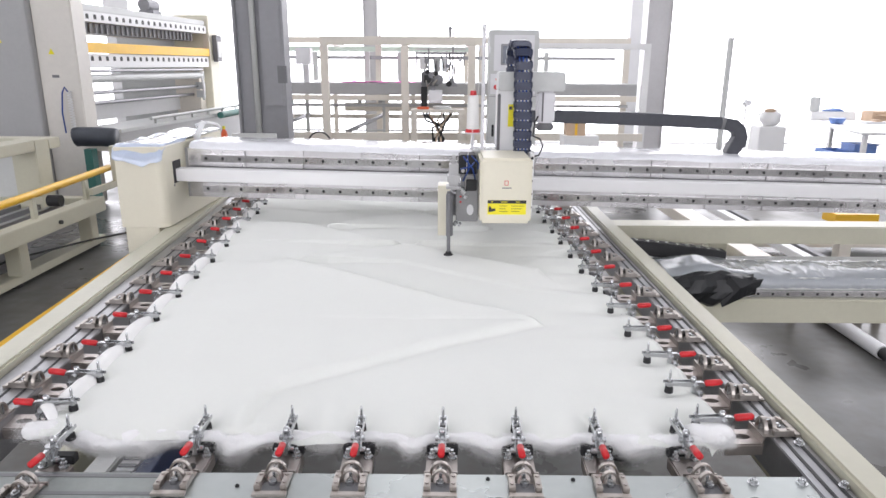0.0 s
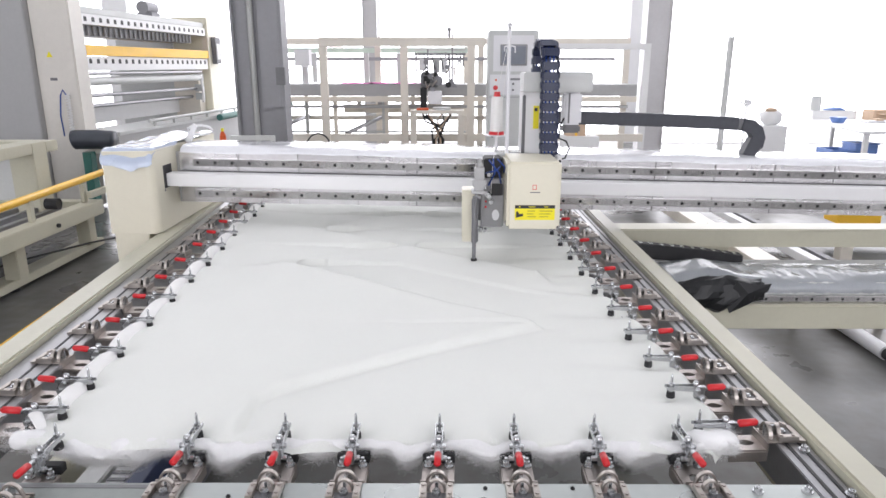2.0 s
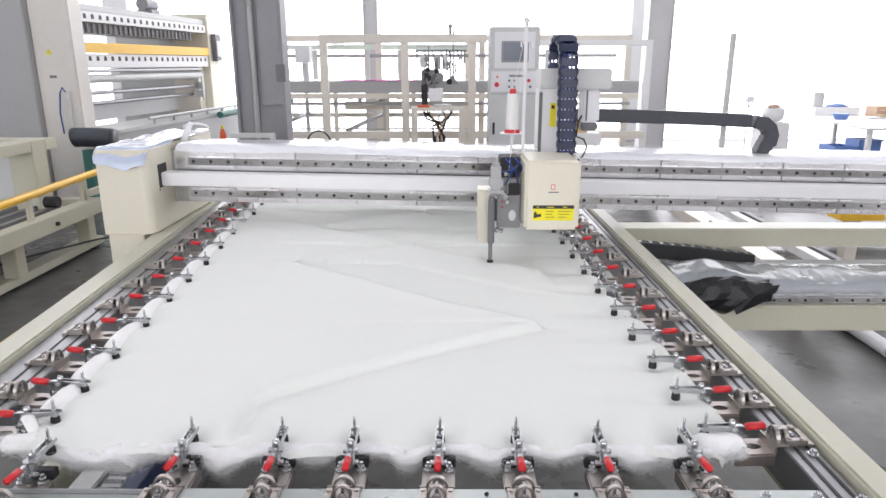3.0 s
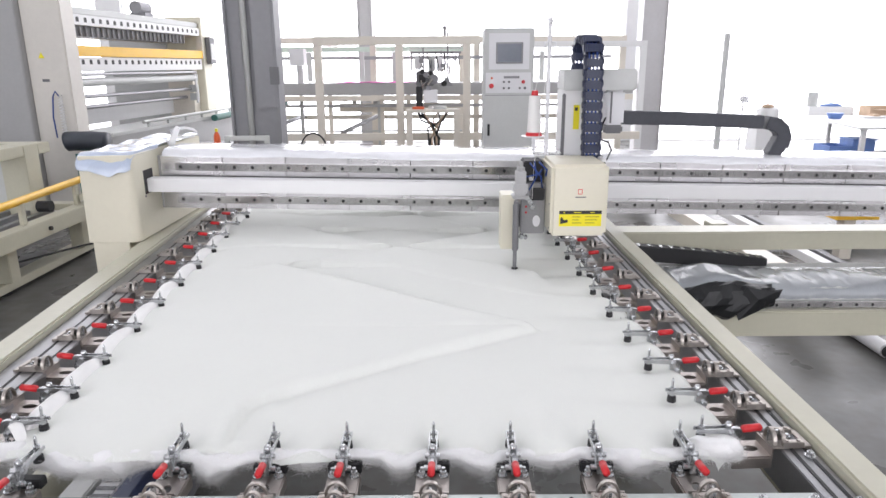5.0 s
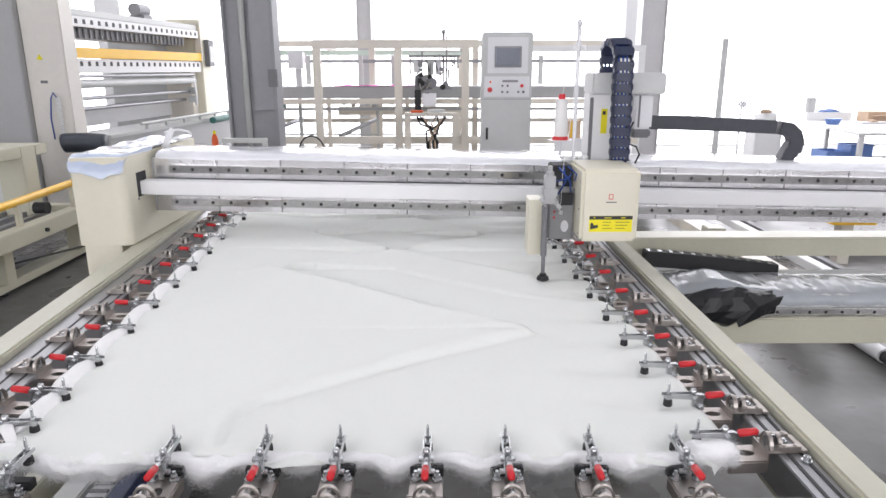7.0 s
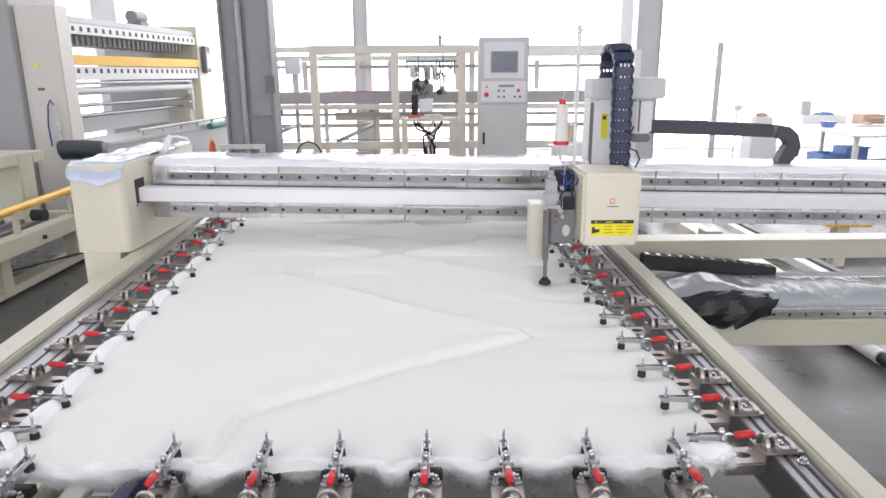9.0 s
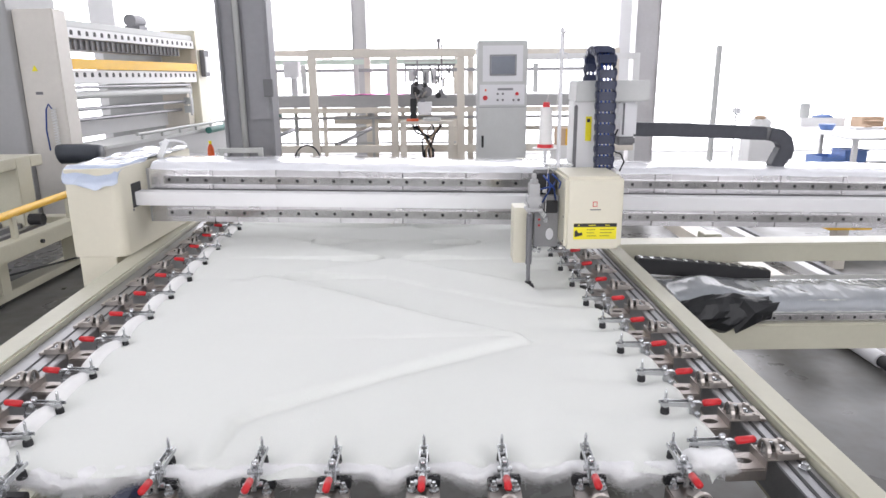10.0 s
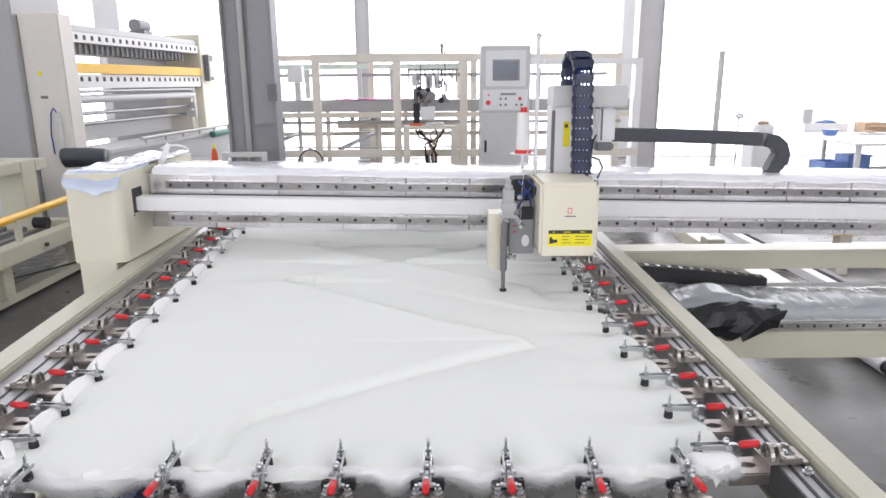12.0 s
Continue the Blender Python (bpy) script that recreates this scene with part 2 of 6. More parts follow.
def hall():
    bm = bmesh.new()
    box(bm, -40, 40, -40, 60, -0.2, 0.0)
    tagged(part("floor", bm, FLOOR), "glossy grey epoxy factory floor with scuffs", "floor", kind="structure")
    # yellow safety line beside the quilting table
    bm = bmesh.new()
    skew(bm, -2.50, -2.42, -2.75, -2.67, 1.2, 5.4, 0.0, 0.004)
    tagged(part("floor_line", bm, YELLOWPAINT), "yellow safety line painted on the floor", "floor marking", kind="structure")
    # back wall, opened almost throughout onto a glowing backdrop for its overexposed white
    wall = tagged(new("wall_north"), "white panel factory wall with window openings onto a glowing backdrop", "wall", kind="structure")
    openings = [(-12.4, -6.9), (-6.4, -1.64), (-1.36, 3.70), (3.95, 12.4)]
    z0, z1 = 0.012, 6.4
    edges = [HX0] + [v for o in openings for v in o] + [HX1]
    for a, b in zip(edges[::2], edges[1::2]):
        boxpart("wall_panel", (a, b, HY1, HY1 + 0.25, 0, HZ), WALLPAINT, wall, bevel=0)
    for a, b in openings:
        boxpart("wall_panel", (a, b, HY1, HY1 + 0.25, 0, z0), WALLPAINT, wall, bevel=0)
        boxpart("wall_panel", (a, b, HY1, HY1 + 0.25, z1, HZ), WALLPAINT, wall, bevel=0)
    for k, (a, b) in enumerate(openings):
        win = tagged(new("window_%d" % (k + 1)), "tall window opening filled by a glowing backdrop for the overexposed wall", "window", kind="structure")
        n = 1
        for i in range(n + 1):
            x = a + (b - a) * i / n
            boxpart("mullion", (x - 0.02, x + 0.02, HY1 + 0.06, HY1 + 0.14, z0, z1), WHITEP, win, bevel=0)
        for z in (3.4, z1 - 0.03):
            boxpart("transom", (a, b, HY1 + 0.065, HY1 + 0.135, z - 0.02, z + 0.02), WHITEP, win, bevel=0)
    # other walls, all unseen; their windows are added to let fill light in
    for name, x0, x1, out in (("wall_west", HX0 - 0.25, HX0, HX0 - 0.6), ("wall_east", HX1, HX1 + 0.25, HX1 + 0.6)):
        w = tagged(new(name), "unseen white panel factory wall with added window openings", "wall", kind="structure")
        boxpart("wall_panel", (x0, x1, HY0, HY1, 0, 1.2), WALLPAINT, w, bevel=0)
        boxpart("wall_panel", (x0, x1, HY0, HY1, 5.6, HZ), WALLPAINT, w, bevel=0)
        for i in range(6):
            y = HY0 + i * 4.4 - (0.6 if i else 0)
            boxpart("wall_panel", (x0, x1, y, min(HY1, y + 0.9), 1.2, 5.6), WALLPAINT, w, bevel=0)
        tagged(boxpart("backdrop", (min(out, out + 0.02), max(out, out + 0.02), HY0 - 1, HY1 + 1, 0.2, 6.9), SIDEFILL, bevel=0), "glowing white backdrop in place of sky outside the openings", "sky", kind="structure")
    w = tagged(new("wall_south"), "unseen white panel factory wall with added window openings", "wall", kind="structure")
    boxpart("wall_panel", (HX0, HX1, HY0 - 0.25, HY0, 0, 1.2), WALLPAINT, w, bevel=0)
    boxpart("wall_panel", (HX0, HX1, HY0 - 0.25, HY0, 5.2, HZ), WALLPAINT, w, bevel=0)
    for i in range(6):
        x = HX0 + i * 5.0
        boxpart("wall_panel", (x, x + 1.0, HY0 - 0.25, HY0, 1.2, 5.2), WALLPAINT, w, bevel=0)
    tagged(boxpart("backdrop", (HX0 - 1, HX1 + 1, HY0 - 0.72, HY0 - 0.7, 0.2, 6.9), FRONTFILL, bevel=0), "glowing white backdrop in place of sky outside the openings", "sky", kind="structure")
    tagged(boxpart("backdrop", (HX0 - 1, HX1 + 1, HY1 + 0.30, HY1 + 0.32, 0.001, 6.9), BACKGLOW, bevel=0), "glowing white backdrop in place of sky outside the openings", "sky", kind="structure")
    bm = bmesh.new()
    xs = [HX0] + [v for x in (-6.0, 0.0, 6.0) for v in (x - 1.25, x + 1.25)] + [HX1]
    for a, b in zip(xs[::2], xs[1::2]):
        box(bm, a, b, HY0, HY1, HZ, HZ + 0.12)
    ys = [HY0] + [v for y in (-3.5, 3.5, 9.5) for v in (y - 2.25, y + 2.25)] + [HY1]
    for x in (-6.0, 0.0, 6.0):
        for a, b in zip(ys[::2], ys[1::2]):
            box(bm, x - 1.25, x + 1.25, a, b, HZ, HZ + 0.12)
    # opaque sheets added over the openings to keep the sun off the mat
    for sx, sy in ROOF_OPENINGS:
        tagged(boxpart("skylight", (sx - 1.25, sx + 1.25, sy - 2.25, sy + 2.25, HZ + 0.13, HZ + 0.16), WHITEP, bevel=0), "opaque white sheet closing an unseen roof opening", "skylight", kind="structure")
    tagged(part("ceiling", bm, CEILING), "unseen pale sheet-metal factory roof with openings above the fill lamps", "ceiling", kind="structure")


hall()


# ---- quilting table ----
def left_edge(y):
    return -0.752 - 0.072 * y


def right_edge(y):
    return 0.505 - 0.026 * y


Y_NEAR, Y_FAR = -0.75, 4.6


def table():
    t = thing("quilting_table", "cream steel quilting table frame with aluminium clamp rails", "table")

    def bar(name, fa, fb, z0, z1, material, label="", bevel=0.004, y0=Y_NEAR, y1=Y_FAR):
        bm = bmesh.new()
        skew(bm, fa(y0), fb(y0), fa(y1), fb(y1), y0, y1, z0, z1)
        return part(name, bm, material, t, label, bevel)
    # right side
    bar("side_rail", lambda y: 0.711 - 0.004 * y, lambda y: 0.774 - 0.002 * y, 0.70, 0.885, CREAM, "cream painted side rail", 0.006)
    ex = bar("clamp_rail", lambda y: 0.648 - 0.006 * y, lambda y: 0.708 - 0.004 * y, 0.79, 0.866, ALU, "slotted aluminium clamp rail", 0.002, y0=-0.42)
    for off in (0.668, 0.692):
        s = bar("slot", lambda y: off - 0.0035 - 0.005 * y, lambda y: off + 0.0035 - 0.005 * y, 0.8665, 0.8672, BLACKMETAL, "", 0, y0=-0.42)
        s.parent = ex
    # left side
    bar("side_rail", lambda y: -1.075 - 0.078 * y, lambda y: -1.003 - 0.070 * y, 0.70, 0.885, CREAM, "cream painted side rail", 0.006)
    ex = bar("clamp_rail", lambda y: -1.000 - 0.070 * y, lambda y: -0.884 - 0.088 * y, 0.79, 0.866, ALU, "slotted aluminium clamp rail", 0.002, y0=-0.42)
    for off in (-0.948, -0.912):
        s = bar("slot", lambda y: off - 0.003 - 0.075 * y, lambda y: off + 0.003 - 0.075 * y, 0.8665, 0.8672, BLACKMETAL, "", 0, y0=-0.42)
        s.parent = ex
    # front beam with a long groove
    bm = bmesh.new()
    box(bm, -0.472, 0.66, -0.31, -0.128, 0.79, 0.862)
    fb = part("front_beam", bm, FRONTGREY, t, "pale grey front beam", 0.003)
    boxpart("groove", (-0.47, 0.62, -0.262, -0.252, 0.8625, 0.8632), DARKGREY, fb, bevel=0)
    fe = boxpart("front_extrusion", (-1.05, -0.474, -0.31, -0.128, 0.79, 0.861), DULLALU, t, "dull grooved aluminium extrusion", 0.003)
    for y in (-0.146, -0.196, -0.262):
        boxpart("groove", (-1.05, -0.476, y, y + 0.009, 0.8612, 0.8618), DARKGREY, fe, bevel=0)
    boxpart("front_lip", (-1.05, 0.66, -0.42, -0.312, 0.76, 0.85), ALU, t)
    # lower cross beams and feet
    for y in (0.25, 3.6):
        boxpart("cross_beam", (-1.0, 0.72, y, y + 0.10, 0.22, 0.32), CREAM, t)
    for x in (-1.03, 0.742):
        for y in (-0.65, 1.25, 4.2):
            xx = x - (0.072 if x < 0 else 0.003) * y
            boxpart("leg", (xx - 0.04, xx + 0.04, y, y + 0.08, 0.03, 0.70), CREAM, t)
            bm = bmesh.new()
            cyl(bm, (xx, y + 0.04, 0), (xx, y + 0.04, 0.035), 0.05, 16)
            part("levelling_foot", bm, BLACK, t)
    # hexagon bolts with washers at the corner
    for x, y, z in ((0.55, -0.15, 0.862), (0.635, -0.15, 0.862), (0.70, -0.165, 0.867), (0.69, -0.03, 0.867), (-0.35, -0.17, 0.862), (0.085, -0.145, 0.862), (0.235, -0.145, 0.862)):
        big = x > 0.5
        bm = bmesh.new()
        r = 0.0075 if big else 0.003
        cyl(bm, (x, y, z), (x, y, z + 0.002), r * 1.3, 14)
        cyl(bm, (x, y, z + 0.002), (x, y, z + 0.011 * r / 0.0095), r * 0.85, 6)
        ball(bm, (x, y, z + 0.012 * r / 0.0095), r * 0.55, 1)
        part("bolt", bm, ZINC if big else BLACK, t)
    return t


table()


def toggle_clamp(grip_u, hinge_u, name_label, grip_len=0.0195, grip_r=0.0074):
    """A clamp whose rubber tip stands at its origin and whose body lies along +x; z = 0 is the rail's top."""
    c = thing("toggle_clamp", name_label, "toggle clamp", "toggle clamps round the mat")
    g, e = grip_u, hinge_u
    # low bracket plate with an oval window, under the grip
    bm = bmesh.new()
    p0, p1, mid = 0.052, e - 0.015, 0.055 + (e - 0.065) * 0.55
    outer = [(p1, 0.027), (p0, 0.027), (p0, -0.027), (p1, -0.027)]
    hole = [(mid + 0.016 * math.cos(a), 0.010 * math.sin(a)) for a in (math.pi * k / 8 for k in range(16))]
    rims = []
    for z in (-0.012, -0.0155):
        ov = [bm.verts.new((*p, z)) for p in outer]
        hv = [bm.verts.new((*p, z)) for p in hole]
        for s in range(4):
            idx = [(2 + 4 * s + k) % 16 for k in range(5)]
            for k in range(4):
                bm.faces.new((hv[idx[k]], hv[idx[k + 1]], ov[s] if k < 2 else ov[(s + 1) % 4]))
            bm.faces.new((hv[idx[2]], ov[s], ov[(s + 1) % 4]))
        rims.append((ov, hv))
    for ring in (0, 1):
        a, b = rims[0][ring], rims[1][ring]
        for k in range(len(a)):
            bm.faces.new((a[k], a[(k + 1) % len(a)], b[(k + 1) % len(a)], b[k]))
    # flange standing up at the rail's edge
    box(bm, e - 0.0178, e - 0.0148, -0.030, 0.030, -0.0155, 0.004)
    for s in (-1, 1):
        box(bm, p0, p1, s * 0.0275 - 0.0018, s * 0.0275 + 0.0018, -0.036, -0.0157)
    part("bracket", bm, BRACKET, c)
    # stamped body: foot plate, two screwed wings, two arched cheeks with a bar between, a nut in the dark recess
    bm = bmesh.new()
    box(bm, e - 0.013, e + 0.054, -0.027, 0.027, 0.0008, 0.0038)
    box(bm, e + 0.046, e + 0.058, -0.029, 0.029, 0.0008, 0.0070)
    for s in (-1, 1):
        box(bm, e + 0.004, e + 0.044, s * 0.0225 - 0.0055, s * 0.0225 + 0.0055, 0.0038, 0.0150)
    body = part("body", bm, NICKEL, c, bevel=0.001)
    for x, w, h in ((e - 0.007, 0.020, 0.027), (e + 0.012, 0.016, 0.023)):
        bm = bmesh.new()
        out = arc(lambda a: (w * math.cos(a), 0.0038 + h * math.sin(a)), 0, 180, 10)
        inn = arc(lambda a: ((w - 0.0042) * math.cos(a), 0.0038 + (h - 0.0042) * math.sin(a)), 180, 0, 10)
        prism(bm, out + inn, "x", x - 0.004, x + 0.004)
        part("cheek", bm, NICKEL, body, bevel=0.0006)
    boxpart("yoke", (e - 0.013, e + 0.014, -0.0025, 0.0025, 0.004, 0.0255), ZINC, body, bevel=0.0008)
    boxpart("recess", (e + 0.019, e + 0.045, -0.016, 0.016, 0.0039, 0.0048), DARKGREY, body, bevel=0)
    bm = bmesh.new()
    cyl(bm, (e + 0.024, 0, 0.0048), (e + 0.024, 0, 0.0125), 0.0078, 6)
    cyl(bm, (e + 0.024, 0, 0.0125), (e + 0.024, 0, 0.0165), 0.0042, 10)
    part("nut", bm, ZINC, body, bevel=0.0005)
    for s in (-1, 1):
        for x in (e + 0.012, e + 0.034):
            bm = bmesh.new()
            cyl(bm, (x, s * 0.0225, 0.0150), (x, s * 0.0225, 0.0172), 0.0036, 8)
            part("screw", bm, BRACKET, body)
    # clamping arm of two bars over the mat
    bm = bmesh.new()
    for s in (-1, 1):
        prism(bm, [(-0.012, 0.028), (0.045, 0.024), (0.068, 0.006), (0.076, 0.010), (0.052, 0.036), (-0.012, 0.035)], "y", s * 0.0065 - 0.0014, s * 0.0065 + 0.0014)
    arm = part("arm", bm, ZINC, c, bevel=0.0006)
    # linkage in the middle
    bm = bmesh.new()
    box(bm, 0.050, 0.072, -0.005, 0.005, -0.004, 0.034)
    cyl(bm, (0.056, -0.013, 0.026), (0.056, 0.013, 0.026), 0.0055, 10)
    cyl(bm, (0.066, -0.015, 0.008), (0.066, 0.015, 0.008), 0.005, 10)
    ball(bm, (0.052, 0, 0.040), 0.007, 2)
    link = part("link", bm, ZINC, c, bevel=0.0008)
    for s in (-1, 1):
        bm = bmesh.new()
        cyl(bm, (0.062, s * 0.019, -0.0118), (0.062, s * 0.019, -0.008), 0.009, 12)
        cyl(bm, (0.062, s * 0.019, -0.008), (0.062, s * 0.019, -0.001), 0.006, 6)
        cyl(bm, (0.062, s * 0.019, -0.001), (0.062, s * 0.019, 0.006), 0.0035, 8)
        part("mounting_bolt", bm, ZINC, c)
    boxpart("block", (0.030, 0.050, -0.030, 0.030, -0.0155, 0.003), BLACK, c, "black rubber block", 0.002)
    # lever and grip
    bm = bmesh.new()
    box(bm, 0.060, g - 0.018, -0.004, 0.004, 0.024, 0.032)
    part("lever", bm, ZINC, c, bevel=0.001)
    bm = bmesh.new()
    cyl(bm, (g - grip_len, 0, 0.030), (g + grip_len, 0, 0.033), grip_r, 14, grip_r * 0.94)
    part("grip", bm, RED, c, "red vinyl grip", bevel=0.003, smooth=True)
    # spindle with nuts and a rubber tip
    bm = bmesh.new()
    cyl(bm, (0, 0, 0.018), (0, 0, 0.056), 0.0028, 8)
    cyl(bm, (0, 0, 0.035), (0, 0, 0.041), 0.0062, 6)
    cyl(bm, (0, 0, 0.023), (0, 0, 0.028), 0.0062, 6)
    cyl(bm, (0, 0, 0.056), (0, 0, 0.062), 0.0028, 8, 0.0012)
    sp = part("spindle", bm, ZINC, c)
    bm = bmesh.new()
    cyl(bm, (0, 0, 0.008), (0, 0, 0.022), 0.0095, 14, 0.0085)
    part("rubber_tip", bm, BLACK, sp, "black rubber tip", bevel=0.001)
    return c


ys_right = [0.012, 0.164, 0.316, 0.479, 0.653, 0.842, 1.035, 1.225, 1.415, 1.605, 1.80, 1.99, 2.18, 2.37]
ys_left = [0.062, 0.190, 0.355, 0.554, 0.746, 0.936, 1.138, 1.342, 1.543, 1.742, 1.944, 2.14, 2.34, 2.54]
xs_front = [-0.46, -0.29, -0.155, 0.005, 0.147, 0.30, 0.46]
Z_RAIL = 0.866
rng = random.Random(4)


def place_clamps():
    a = toggle_clamp(0.096, 0.142, "nickel toggle clamp with a red grip pressing the mat's edge")
    b = toggle_clamp(0.097, 0.153, "nickel toggle clamp with a red grip holding the rolled edge")
    c = toggle_clamp(0.106, 0.146, "nickel toggle clamp with a red grip on the front beam", 0.019, 0.0066)
    a.matrix_basis = pose(right_edge(ys_right[0]), ys_right[0], Z_RAIL, 0, 0, 3)
    for y in ys_right[1:]:
        copy_thing(a, pose(right_edge(y), y, Z_RAIL, 0, 0, 2 + rng.uniform(-3, 3)))
    b.matrix_basis = pose(left_edge(ys_left[0]), ys_left[0], Z_RAIL, 0, 0, 183)
    for y in ys_left[1:]:
        copy_thing(b, pose(left_edge(y), y, Z_RAIL, 0, 0, 180 + rng.uniform(-4, 2)))
    c.matrix_basis = pose(-0.708, -0.04, Z_RAIL - 0.003, 0, 0, -90)
    for x in xs_front:
        copy_thing(c, pose(x, 0.0, Z_RAIL - 0.003, 0, 0, -90 + rng.uniform(-2, 2)))


place_clamps()

# ---- the white mat ----
# sewn lines as (points, steep side): the mat stands up steeply on the near (-1) or the far (1) side of each
SEAMS = [
    ([(-0.378, -0.04), (-0.382, 0.07), (-0.374, 0.140), (-0.348, 0.178), (-0.300, 0.212), (-0.082, 0.353), (0.290, 0.566)], 1),
    ([(0.290, 0.566), (0.04, 0.712), (-0.252, 0.941), (-0.543, 1.142)], -1),
    ([(-0.543, 1.142), (-0.294, 1.269), (-0.143, 1.37)], -1),
    ([(-0.143, 1.37), (0.097, 1.196), (0.335, 1.029)], -1),
    ([(-0.143, 1.37), (-0.611, 1.706), (-0.90, 1.733)], -1),
    ([(-0.139, 1.37), (0.234, 1.629), (0.39, 1.63)], -1),
    ([(-0.512, 1.673), (-0.30, 1.86), (-0.095, 1.91), (0.234, 1.629)], -1),
    ([(0.26, 2.30), (-0.10, 1.95), (-0.75, 2.30)], -1),
]
SEAM_STEPS = [(ax, ay, bx - ax, by - ay, (bx - ax) ** 2 + (by - ay) ** 2, steep if line[-1][0] > line[0][0] else -steep, i == 0, i == len(line) - 2, 0.14 if steep > 0 else 0.45)
              for line, steep in SEAMS for i, ((ax, ay), (bx, by)) in enumerate(zip(line, line[1:]))]


def seam_height(x, y):
    """Loft of the mat round its sewn lines: a groove with one steep and one gentle bank."""
    best, found = 9.0, None
    for ax, ay, dx, dy, ll, steep, first, last, ridge in SEAM_STEPS:
        k = max(0.0, min(1.0, ((x - ax) * dx + (y - ay) * dy) / ll))
        px, py = x - ax - k * dx, y - ay - k * dy
        d = math.hypot(px, py)
        if d < best:
            best, found = d, (px, py, dx, dy, ll, steep, (k == 0 and not first) or (k == 1 and not last), ridge)
    px, py, dx, dy, ll, steep, bend, ridge = found
    side = steep * (py * dx - px * dy) / math.sqrt(ll) / max(best, 1e-6)
    if bend:
        side = math.copysign(1.0, side)
    mix = min(1.0, max(0.0, (side - 0.6) / 0.4))
    bank = 0.034 * (1 - math.exp(-(best / 0.0125) ** 1.5)) * (0.55 + ridge * math.exp(-best / 0.15))
    gentle = 0.034 * 0.55 * (1 - math.exp(-best / 0.10))
    front = min(1.0, max(0.0, (y + 0.03) / 0.055))
    return 0.017 + (gentle + (bank - gentle) * mix - 0.017) * front


def mat_height(x, y):
    z = 0.868 + seam_height(x, y) + 0.007 * noise.noise(Vector((x * 2.2, y * 2.2, 3.0))) + 0.0022 * noise.noise(Vector((x * 9, y * 9, 7.0)))
    for cy in ys_right:
        if abs(y - cy) < 0.15:
            z -= 0.010 * math.exp(-((x - right_edge(cy)) ** 2 + (y - cy) ** 2) / 0.0009)
            z -= 0.011 * math.exp(-((x - right_edge(cy)) ** 2) / 0.02 - ((y - cy) ** 2) / 0.0012)
    for cy in ys_left:
        if abs(y - cy) < 0.15:
            z -= 0.010 * math.exp(-((x - left_edge(cy)) ** 2 + (y - cy) ** 2) / 0.0009)
    if y < 0.5:
        for cx in xs_front:
            z -= 0.010 * math.exp(-((x - cx) ** 2 + y ** 2) / 0.0009)
            z -= 0.010 * math.exp(-((x - cx) ** 2) / 0.0016 - (y ** 2) / 0.02)
    return z


# tufts of loose fibre along the front: place, width, hang
TUFTS = [(-0.66, 0.05, 0.018), (-0.575, 0.05, 0.020), (-0.395, 0.035, 0.030), (-0.22, 0.04, 0.010), (-0.055, 0.028, 0.020),
         (0.10, 0.032, 0.024), (0.215, 0.04, 0.008), (0.36, 0.05, 0.018), (0.44, 0.03, 0.008)]


def hang(x):
    """How far the loose fibre hangs out of the front edge."""
    h = 0.007 + 0.005 * noise.noise(Vector((x * 14, 4, 0))) + 0.004 * noise.noise(Vector((x * 40, 8, 0)))
    return max(0.002, h + sum(a * math.exp(-((x - c) / w) ** 2) for c, w, a in TUFTS))


